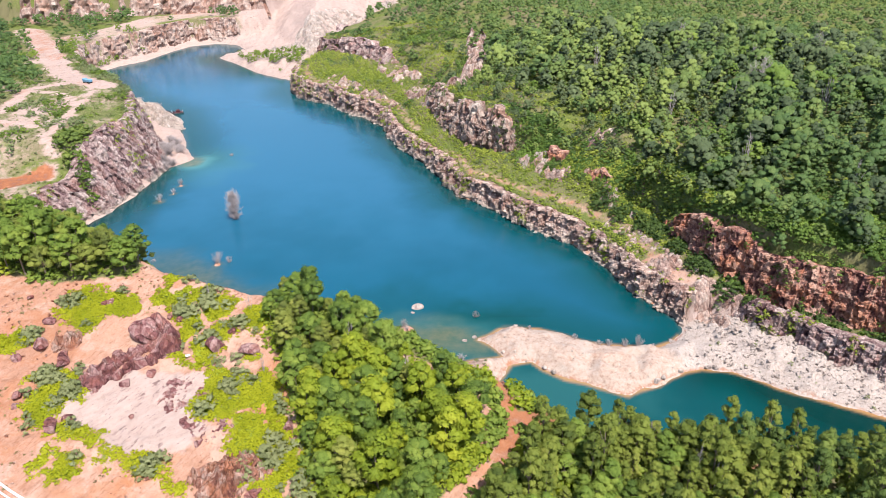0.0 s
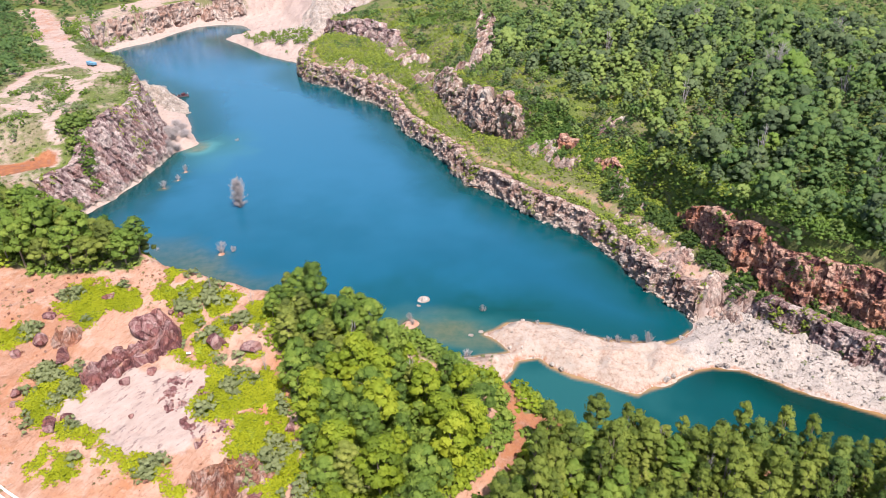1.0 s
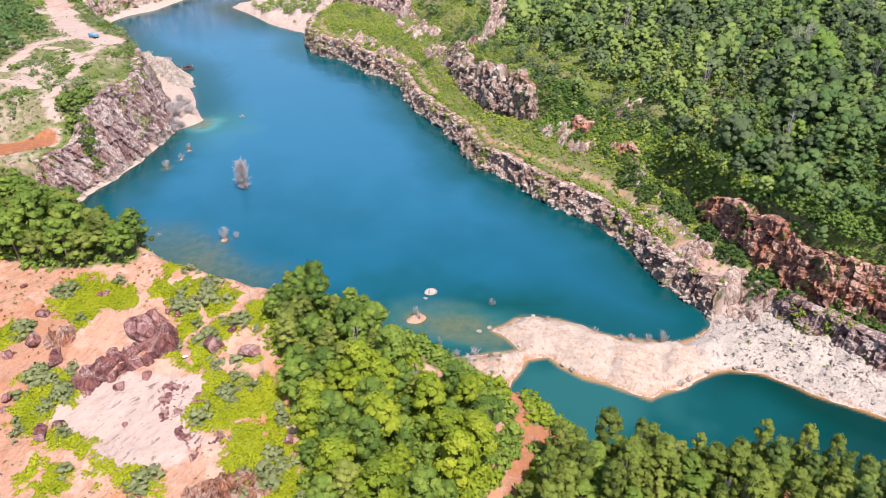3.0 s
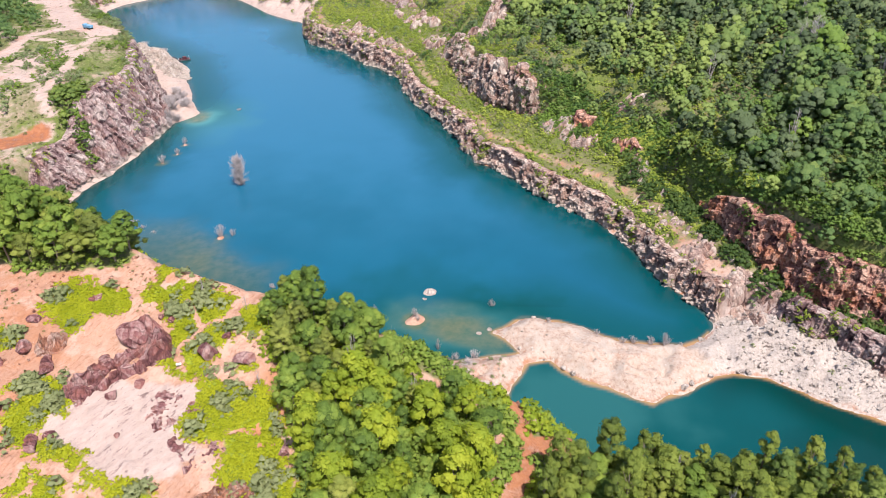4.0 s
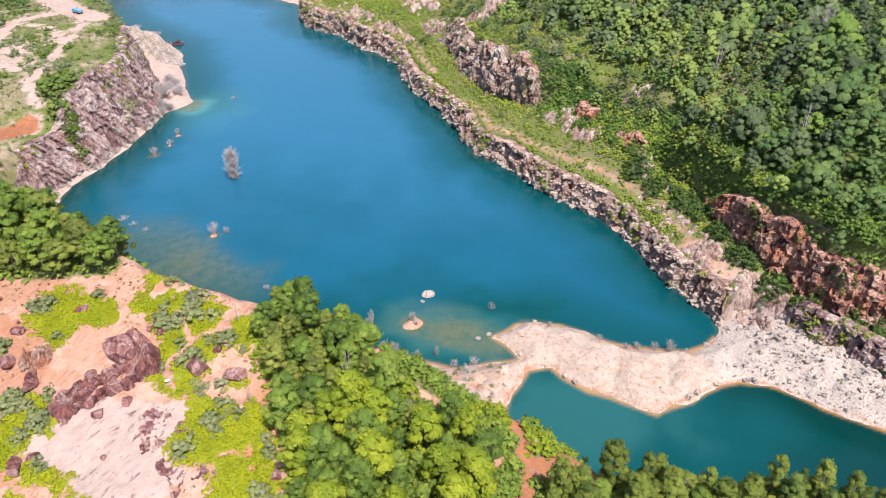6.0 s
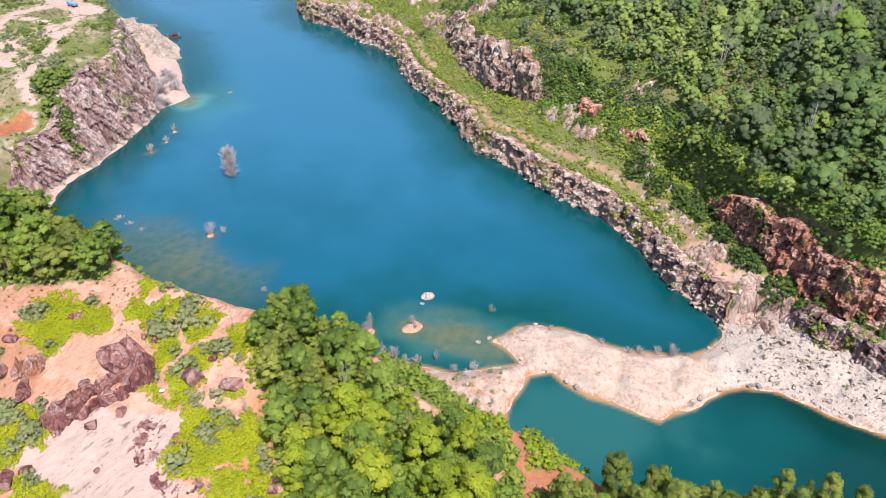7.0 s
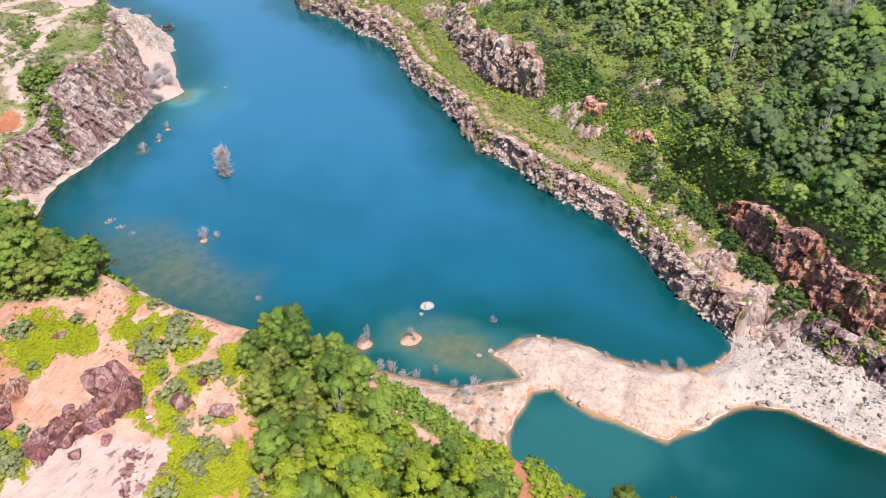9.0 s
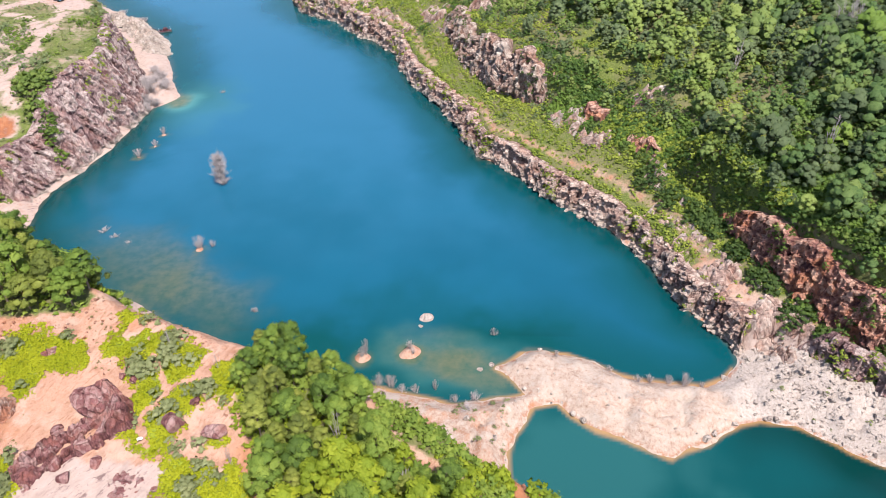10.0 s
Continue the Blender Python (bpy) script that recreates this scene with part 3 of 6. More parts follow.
def bench_path(x, y, e1):
    """How bare the strip along the edge of the bench is."""
    off = np.abs(e1 - 7.5 + 6 * (fbm(x, y, 30, 2, 31) - 0.5))
    return smooth(4.6, 0.2, off) * smooth(0.36, 0.5, fbm(x, y, 26, 3, 33) + 0.12 * smooth(300, 240, y))


def clearing(p):
    """Below one inside the felled strips of the far forest."""
    return np.min([np.hypot((p[..., 0] - cx) / rx, (p[..., 1] - cy) / ry) for cx, cy, rx, ry in ((224, 650, 13, 38), (292, 650, 5, 60), (318, 592, 11, 32))], 0)


def cover(x, y):
    """Masks of bare pale rock, red earth and green growth."""
    d = -np.maximum(inside(LAKE, x, y), inside(LAGOON, x, y))
    e1, e2, w = inside(EAST, x, y), inside(UPPER, x, y), inside(WEST, x, y)
    near = inside(NEAR, x, y)
    wide, fine_n = fbm(x, y, 30, 3, 41), fbm(x, y, 9, 3, 43)
    veg = np.maximum(smooth(-1.5, 1.5, any_zone(LIME_ZONES, x, y) + 5 * (fbm(x, y, 6, 4, 81) - 0.5) - 7 * smooth(0.68, 0.76, fbm(x, y, 5, 3, 82))), smooth(-2, 2, any_zone([CLUSTER, BAND, COVE, SCRUB], x, y)))
    bench = 1 - 0.55 * bench_path(x, y, e1)
    bench = bench * np.where(y < 196, 0.25 + 0.5 * smooth(80, 88, x) + 0.5 * fine_n + 0.5 * smooth(5, 1, np.abs(e2 + 3)), 1)
    veg = np.maximum(veg, np.where(e1 > 1.5, np.where(e2 > 1, 0.85 + 0.7 * (fine_n - 0.42), bench), 0))
    veg = np.maximum(veg, np.where(w > 2, 0.66 + 0.42 * smooth(16, 4, w) + 1.0 * (wide - 0.5) + 0.5 * (fine_n - 0.5), 0))
    veg = np.where((w > 34) & (near_line(TRACKS[3][0], x, y) > 11) & (x < -225) | (inside(RED, x, y) > 12), 0.9, np.where((w > 0) & (y > 430), veg * 0.55, veg))
    veg = np.where((near > -4) & (near < 9) & (x < -20) & (w < 0), np.maximum(veg, 0.35 + fine_n * 0.4), veg)
    whit = smooth(-3, 6, inside(WHITE, x, y))
    tr = bare_track(x, y)
    veg = veg * (1 - whit) * (d > -1) * (1 - tr)
    heel = smooth(184, 176, y) * (x < 84) * (x > 58) * (e1 > -2)
    veg = veg * (1 - 0.9 * heel)
    talus = smooth(0, 3, d) * (near < -2) * (w < 0) * smooth(52, 70, x) * (e1 < 3)
    pale = np.maximum(smooth(-3, 3, inside(SLAB, x, y) + 9 * (fbm(x, y, 11, 4, 44) - 0.5)), talus)
    pale = np.maximum(np.maximum(pale, np.maximum(whit, heel)), 0.32 * (w > 0) + 0.38 * tr * (w > 0) + 0.2 * ((w > 0) & (y > 430)))
    pale = np.maximum(pale, 0.66 * ((d > 0) & (near < -3) & (e1 < 0)))
    pale = np.maximum(pale, 0.42 * (e1 > 1) * (e2 < 0))
    pale = np.maximum(pale, 0.7 * (d < 0))
    pale = np.maximum(pale, smooth(325, 345, y) * (w < 2) * (d > 0) * (x < -100))
    red = 0.44 * (near > 4) * smooth(-60, -82, x) + 0.7 * smooth(8, 3, np.abs(inside(RED, x, y) - 5)) + 0.32 * (e1 > 0)
    red = np.maximum(red, 0.62 * (near > 0) * smooth(4, 10, x))
    red = np.maximum(red, 0.72 * smooth(6.5, 4.5, near_line(TRACKS[4][0], x, y) + 3 * (fine_n - 0.5)))
    red = np.maximum(red, smooth(1.2, 0.8, clearing(np.stack([x, y], -1))))
    veg = veg * (1 - (clearing(np.stack([x, y], -1)) < 1))
    red = np.maximum(red, 0.45 * (w > 2) * smooth(0.5, 0.7, wide))
    red = np.maximum(red, 0.5 * smooth(2.2, 0.6, d) * (d > 0) * (near < 0) * (w < 0) * (y < 175) * (e1 < 0))
    red = np.maximum(red, 0.28 * smooth(0.5, 0.62, fbm(x * 0.7, y * 1.3, 6, 4, 47)) * (d > 0) * (near < -1) * (x < 66) * (e1 < 0) * (y < 175))
    red = np.maximum(red, 0.42 * smooth(14, 8, x) * (d > 0) * (near < 0) * (x > -14) * (y < 162) * (w < 0))
    isle = np.max([smooth(br * 1.6, br, np.hypot(x - bx, y - by)) for bx, by, br, bh in ISLETS], 0)
    pale, red = pale * (1 - 0.5 * isle), np.maximum(red, 0.15 * isle)
    return pale, red * (1 - whit) * (1 - 0.7 * talus), veg


pale, red, veg = cover(X, Y)
sand = (inside(NEAR, X, Y) < -2) & (Y < 182) & (X > -40) & (inside(EAST, X, Y) < 2) & (np.maximum(inside(LAKE, X, Y), inside(LAGOON, X, Y)) < 2.5)
ground = new("ground", mesh_np("ground", np.stack([X, Y, Z], -1).reshape(-1, 3), grid_faces(*X.shape), M_GROUND, False,
                               pale=pale.ravel(), red=red.ravel(), veg=veg.ravel(), lime=smooth(-2, 1, any_zone(LIME_ZONES, X, Y)).ravel(), sand=sand.ravel(), stony=(sand * smooth(54, 72, X + 0.4 * (Y - 150))).ravel()))
tagged(ground, "orange soil, pale rock and green undergrowth round the quarry lake", "ground", kind="structure")

# ---- water ----
wx = np.r_[np.arange(-262, -140, 3.0), np.arange(-140, -40, 2.0), np.arange(-40, 112, 0.8), np.arange(112, 144, 3.0)]
wy = np.r_[np.arange(92, 122, 2.0), np.arange(122, 184, 0.8), np.arange(184, 330, 2.2), np.arange(330, 602, 3.5)]
WX, WY = np.meshgrid(wx, wy, indexing="ij")
dw = np.maximum(inside(LAKE, WX, WY), inside(LAGOON, WX, WY))
ragged = (fbm(WX, WY, 9, 4, 51) - 0.5)


def blob(x, y, rx, ry, turn=0.0):
    c, s = math.cos(turn), math.sin(turn)
    u, v = ((WX - x) * c + (WY - y) * s) / rx, (-(WX - x) * s + (WY - y) * c) / ry
    return smooth(1.15, 0.35, np.hypot(u, v) + ragged * 0.8)


shallow = np.clip(0.55 * blob(4, 164, 15, 7, -0.35) + 0.22 * blob(-8, 170, 14, 10) + 0.35 * blob(-92, 205, 30, 17, -0.6) + 0.3 * blob(-70, 190, 24, 14, -0.5), 0, 0.9)
for bx, by, br, bh in ISLETS:
    shallow = np.maximum(shallow, 0.8 * blob(bx, by, br * 1.5, br * 1.5))
rim = smooth(1.2, -0.3, dw + ragged * 1.6) * np.where((WY < 170) & (WX < 66) | (WY < 155), 0.75, 0.12) * (dw > -4)
turq = np.clip(0.26 * blob(-4, 166, 26, 13, -0.2) + 0.22 * blob(26, 138, 28, 18) + 0.6 * blob(-115, 309, 8, 12) + 0.28 * blob(-109, 308, 20, 28), 0, 1)
shallow = np.maximum(shallow, 0.8 * blob(-118, 311, 6, 8))
green = np.clip(smooth(26, 2, dw + ragged * 6) * 0.85 + 1.0 * (inside(LAGOON, WX, WY) > -2) + 0.5 * blob(-10, 175, 34, 26), 0, 1)
lagoon = inside(LAGOON, WX, WY) > -2
# Where bank and cliff reflections are painted as darker water, mostly close inshore.
deep_reflect = lagoon * np.clip(0.85 * smooth(55, 105, WX - 0.9 * (WY - 135) + ragged * 25) + 0.7 * smooth(11, 2, dw + ragged * 5) * smooth(56, 66, WX), 0, 0.95)
deep_reflect = np.maximum(deep_reflect, 0.55 * smooth(10, 0, dw + ragged * 5) * ~lagoon * ((WX > -60) & (WY > 176) | (WX < -105) & (WY < 300)))
# Mask of the painted sky reflection: grows with distance, fades towards the shores.
sky_sheen = 0.75 * smooth(185, 300, WY + ragged * 50) * smooth(2, 30, dw + ragged * 12)
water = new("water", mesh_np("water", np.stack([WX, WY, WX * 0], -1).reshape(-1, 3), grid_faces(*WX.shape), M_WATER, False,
                             shallow=shallow.ravel(), rim=rim.ravel(), turq=turq.ravel(), green=green.ravel(), deep_reflect=deep_reflect.ravel(), open=sky_sheen.ravel()))
tagged(water, "calm deep blue-green quarry lake water", "water", kind="structure")

# ---- rock faces ----
ledges = []


def rock_face(name, line, top, step, lean, mat, label, amp=1.0, cell=(2.2, 4.0), seed=0, base=-1.2, tide=0.0, gaps=0.0, slant=0.0, shift=0.0, wet=2.6, taper=7.0):
    """A broken rock wall swept along a line; top(q) gives its height at each place."""
    q, n, t = resample(line, step)
    lean = lean(q)[:, None] if callable(lean) else lean
    q = q - n * shift + n * (3.2 * (fbm(t, t * 0, 17, 3, seed + 40) - 0.5) + 1.6 * (cells(t, t * 0, 5.5, 5.5, seed + 41)[0] - 0.5))[:, None]
    if base is None:
        foot = q - n * 2.5
        base = (height(foot[:, 0], foot[:, 1]) - 1.2)[:, None]
        head = q + n * (shift + 8.0)
        tops = height(head[:, 0], head[:, 1]) + top(q)
    else:
        tops, base = top(q), np.full((len(q), 1), float(base))
    tops = base[:, 0] + (tops - base[:, 0]) * (0.25 + 0.75 * smooth(0, taper, t) * smooth(t[-1], t[-1] - taper, t))
    rows = max(6, int(np.max(tops - base[:, 0]) / step))
    v = np.linspace(0, 1, rows)
    S, V = np.meshgrid(t, v, indexing="ij")
    H = base + (tops[:, None] - base) * np.minimum(V / 0.88, 1)
    zz = (tops[:, None] - base) * V
    c1, e1, l1 = blocks(S + 0.5 * vnoise(S, zz, 3, seed) + zz * slant, zz - 0.12 * S, cell[0] * 1.2, cell[1] * 1.1, seed)
    c2, e2, l2 = blocks(S + zz * slant, zz + S * 0.2, cell[0] * 0.55, cell[1] * 0.42, seed + 3)
    big = fbm(S, zz, 14, 3, seed + 7) - 0.5
    bed = hash2(np.floor((zz + (0.12 + slant) * S + 0.9 * vnoise(S, zz, 5, seed + 13)) / 1.25).astype(int), np.floor(S / 9 + vnoise(S, zz, 4, seed + 14)).astype(int), seed + 12) - 0.5
    out = amp * (2.0 * (c1 - 0.5) + 0.9 * (c2 - 0.5) + 2.6 * big + 1.4 * l1 + 0.6 * l2 + 0.6 * bed)
    joint = np.clip(1 - e1 / 0.10, 0, 1) * 0.9 + np.clip(1 - e2 / 0.10, 0, 1) * 0.5
    inl = lean * np.minimum(V / 0.88, 1) ** 1.3 + 4.0 * np.maximum(V - 0.88, 0) / 0.12 - out * np.where(V > 0.9, (1 - V) / 0.1, 1)
    H = H + amp * (0.7 * (c1 - 0.5) + 0.25 * (c2 - 0.5)) * np.minimum(V * 6, 1) * np.where(V > 0.9, 0.5, 1) - 0.7 * np.maximum(V - 0.94, 0) / 0.06
    H = H - gaps * smooth(0.46, 0.56, fbm(S, S * 0, 15, 3, seed + 11)) * V
    P = np.stack([q[:, :1] + n[:, :1] * inl, q[:, 1:] + n[:, 1:] * inl, H], -1).reshape(-1, 3)
    low = smooth(wet, wet * 0.35, H + (fbm(S, zz, 5, 3, seed) - 0.5) * 2.5) * tide
    ledges.append((P.reshape(len(t), rows, 3), name, seed))
    ob = new(name, mesh_np(name, P, grid_faces(len(t), rows), mat, True, joint=np.clip(joint, 0, 1).ravel(), tide=low.ravel(), block=(0.6 * c1 + 0.4 * c2).ravel()))
    return tagged(ob, label, "rock face", kind="structure")


def level(off):
    def top(q):
        return height(q[:, 0], q[:, 1]) + off
    return top


def east_top(q):
    return 8.3 + 2.5 * (fbm(q[:, 0], q[:, 1], 16, 3, 61) - 0.5) + 2.5 * smooth(330, 420, q[:, 1])


rock_face("rock_face_east", [(-93, 474), (-98, 462)] + SHORE_EAST + [(68.5, 170.5), (71.5, 172)], east_top, 0.32, 2.6, M_CLIFF_E,
          "fractured grey-pink granite wall above the waterline", 1.0, (1.6, 3.0), 1, tide=1.0, wet=3.0, shift=0.9)
rock_face("rock_face_talus", [(78.5, 168.5)] + FOOT_SE[2:], lambda q: 11.6 + 2.5 * (fbm(q[:, 0], q[:, 1], 9, 3, 69) - 0.5), 0.32, 2.4, M_CLIFF_W,
          "dark fractured granite step above the rubble slope", 0.8, (1.4, 2.8), 2, base=1.0)
rock_face("rock_face_upper", [(69.5, 215)] + UPPER_LINE[-8:], lambda q: 25.0 - 3.5 * smooth(196, 206, q[:, 1]) + 4.5 * (fbm(q[:, 0], q[:, 1], 9, 3, 68) - 0.5), 0.32, 2.8, M_CLIFF_U,
          "tall rusty brown quarry wall below the forest", 0.85, (1.4, 3.4), 3, base=8, shift=0.6, gaps=1.5, slant=0.12, taper=13.0)
rock_face("rock_face_slope", [(-13, 364)] + UPPER_LINE[4:8] + [(29.5, 276.5)], lambda q: 1.5 + 9 * (fbm(q[:, 0], q[:, 1], 9, 3, 63) - 0.5), 0.5, 4.2, M_CLIFF_S,
          "tall jagged brown and pale rock bluff among bushes", 1.3, (1.6, 5.0), 7, base=None, shift=1.4, gaps=5.0)
rock_face("rock_face_corner", [(-66, 560), (-88, 505)] + UPPER_LINE[:3], lambda q: 0.5 + 5 * (fbm(q[:, 0], q[:, 1], 12, 3, 77) - 0.5), 0.8, 5.0, M_CLIFF_W,
          "dark grey rock corner above the far spit", 1.5, (2.6, 6.0), 8, base=None, shift=1.5, gaps=2.0)
for name_at, (foot_line, up) in enumerate((([(40.5, 267), (43.5, 262.5), (46.5, 258)], -1.2), ([(50.5, 248), (53.5, 243.8), (57.5, 240.5), (61, 236)], -3.2))):
    rock_face("rock_face_step", foot_line, lambda q: up + 3 * (fbm(q[:, 0], q[:, 1], 5, 3, 64) - 0.5), 0.4, 2.0, M_CLIFF_U,
              "small brown rock step among the bushes", 0.8, (1.3, 2.6), 71 + name_at, base=None, shift=1.6, taper=2.0)


def rock_drape(name, line, width, step, amp, bare_part, mat, label, cell=(1.6, 2.6), seed=0, lift=0.0):
    """Broken rock that comes out of a slope along a line: blocks stand proud where the pattern is high and stay buried elsewhere."""
    q, n, t = resample(line, step)
    off = np.arange(-width / 2, width / 2, step)
    S, O = np.meshgrid(t, off, indexing="ij")
    x, y = q[:, :1] + n[:, :1] * off, q[:, 1:] + n[:, 1:] * off
    c1, g1, l1 = blocks(S + 0.5 * O, O - 0.3 * S, cell[0], cell[1], seed)
    c2, g2, _ = blocks(S + O * 0.4, O - 0.4 * S, cell[0] * 0.45, cell[1] * 0.45, seed + 2)
    big = fbm(S, O, 7, 3, seed + 4)
    fade = smooth(1.0, 0.55, np.abs(O) / (width / 2)) * smooth(0, 3, S) * smooth(t[-1], t[-1] - 3, S)
    up = amp * ((big - bare_part) * 3.2 + 0.85 * (c1 - 0.5) + 0.4 * (c2 - 0.5) + 0.7 * l1) + lift
    z = height(x, y) + np.where(fade > 0, up * fade, -0.6) - 0.7 * (1 - fade)
    joint = np.clip(1 - g1 / 0.12, 0, 1) * 0.8 + np.clip(1 - g2 / 0.1, 0, 1) * 0.45
    P = np.stack([x + 0.5 * (c1 - 0.5) * amp * 0.4, y + 0.5 * (c2 - 0.5) * amp * 0.4, z], -1).reshape(-1, 3)
    ob = new(name, mesh_np(name, P, grid_faces(len(t), len(off)), mat, True, joint=np.clip(joint, 0, 1).ravel(), tide=np.zeros(S.size), block=(0.6 * c1 + 0.4 * c2).ravel()))
    return tagged(ob, label, "rock outcrop", kind="structure")


rock_drape("bench_rock", [(54, 222), (59, 213), (63, 203), (66, 194), (70, 186), (73.5, 179), (77, 173.5), (80, 169.5), (83, 166)], 12, 0.42, 1.7, 0.43, M_CLIFF_E, "pale pink fractured rock along the edge of the bench", (1.6, 2.6), 24)
rock_drape("rock_step", UPPER_LINE[7:12], 13, 0.6, 2.6, 0.50, M_CLIFF_S, "low broken brown rock step among bushes", (2.0, 3.5), 11)
rock_drape("rock_knoll", [(-42, 445), (-30, 418), (-19, 390), (-13, 370), (-6, 352)], 17, 0.9, 3.0, 0.47, M_CLIFF_S, "dark broken rock band below the far forest", (3, 5), 12)
rock_drape("rock_rib", [(4, 345), (13, 360), (18, 392), (19, 436), (24, 450)], 14, 0.9, 3.2, 0.44, M_CLIFF_S, "pinkish rock rib running up through the forest", (3, 5), 13)
rock_drape("rock_scar", [(28, 300), (33, 306), (38, 312)], 9, 0.6, 1.6, 0.46, M_CLIFF_F, "small red rock scar on the wooded slope", (2, 3), 14)
rock_drape("rock_ledge", [(52, 262), (60, 259), (66, 254)], 7, 0.6, 1.8, 0.48, M_CLIFF_S, "small brown ledge on the wooded slope", (2, 3), 15)
rock_drape("white_slope", [(-122, 505), (-104, 535), (-84, 575), (-60, 630)], 62, 1.6, 2.2, 0.44, M_POINT, "pale quarried rock slope at the far end of the lake", (5, 7), 22, 0.3)
rock_drape("rock_shelf", [(-70, 418), (-52, 396), (-40, 382), (-27, 362)], 12, 0.8, 2.0, 0.47, M_CLIFF_S, "dark rock ledges breaking through the bench growth", (2.5, 4), 23)
rock_drape("outcrop_ridge", [(-75, 112.5), (-71, 118.5), (-66, 122.5), (-61, 126.5), (-57, 128)], 8.0, 0.25, 2.3, 0.31, M_BOULDER, "long purple-brown rock outcrop across the bare slope", (2.4, 3.0), 16, 0.7)
rock_drape("outcrop_red", [(-46, 87), (-41, 90.5), (-36, 93.5), (-33, 97)], 11, 0.25, 2.6, 0.40, M_CRAG, "red-brown weathered rock outcrop beside the creeper", (1.9, 2.4), 17, 0.35)
rock_drape("outcrop_small", [(-87, 124), (-83, 127), (-79, 129)], 5, 0.25, 2.2, 0.38, M_CRAG, "reddish rock outcrop in orange soil", (1.2, 2.0), 18, 0.4)
rock_drape("outcrop_slab", [(-60, 112), (-54, 112), (-48, 107), (-42, 99)], 12, 0.3, 0.6, 0.47, M_BOULDER, "thin dark rock ribs in the pale slab", (0.8, 2.4), 19)
rock_drape("outcrop_bank", [(8, 121), (12, 119), (15, 115), (14, 110)], 5, 0.4, 1.3, 0.42, M_CRAG, "red rock edge above the lagoon", (1.2, 1.8), 20)
rock_face("rock_face_headland", HEADLAND_LINE, lambda q: height(q[:, 0] - 16, q[:, 1] + 4) - 0.6, 0.5, lambda q: 7.5 + 3.5 * smooth(345, 310, q[:, 1]), M_CLIFF_W,
          "purple-grey jointed granite headland rising from the lake", 0.75, (1.25, 8.0), 4, tide=1.0, slant=0.62, wet=2.6, shift=1.0)
rock_face("rock_face_far", FAR_LINE, lambda q: 18.8 + 2 * (fbm(q[:, 0], q[:, 1], 20, 2, 67) - 0.5), 1.0, 4.0, M_CLIFF_F,
          "pink and orange weathered rock wall at the far end of the lake", 1.3, (4, 9), 5, tide=0.5)
rock_face("rock_face_red", RED_LINE, lambda q: 38.0 + q[:, 0] * 0, 1.5, 7.0, M_CLIFF_F,
          "red earth and rock wall above the far terrace", 1.6, (5, 9), 6, base=12)

# ---- plants ----


def leaf_sprays(c, shade, size, r):
    """Small pointed leaf sprays at points c, lying about across the direction shade, by which they also catch the light."""
    n = len(c)
    nrm = shade + r.normal(0, 0.38, (n, 3))
    nrm /= np.linalg.norm(nrm, axis=1)[:, None]
    nrm *= np.where(np.sum(nrm * shade, 1) < 0, -1, 1)[:, None]
    a = np.cross(nrm, r.normal(0, 1, (n, 3)))
    a /= np.linalg.norm(a, axis=1)[:, None]
    b = np.cross(nrm, a)
    s = (size * r.uniform(0.6, 1.35, n))[:, None]
    w = s * r.uniform(0.6, 1.1, (n, 1))
    v = np.stack([c - a * s, c + a * s * 0.7 - b * w, c + a * s * 0.7 + b * w], 1).reshape(-1, 3)
    vn = shade * 0.9 + nrm * 0.25
    vn /= np.linalg.norm(vn, axis=1)[:, None]
    return v, np.arange(3 * n).reshape(-1, 3), np.repeat(vn, 3, 0)


def ball(level):
    bm = bmesh.new()
    bmesh.ops.create_icosphere(bm, subdivisions=level, radius=1.0)
    v = np.array([p.co for p in bm.verts])
    f = np.array([[q.index for q in p.verts] for p in bm.faces])
    bm.free()
    return v, f


OCTA = np.array([(1, 0, 0), (-1, 0, 0), (0, 1, 0), (0, -1, 0), (0, 0, 1), (0, 0, -1)], float)
OCTA_F = np.array([(0, 2, 4), (2, 1, 4), (1, 3, 4), (3, 0, 4), (2, 0, 5), (1, 2, 5), (3, 1, 5), (0, 3, 5)])
BALLS = {1: ball(1), 2: (OCTA * 1.12, OCTA_F)}


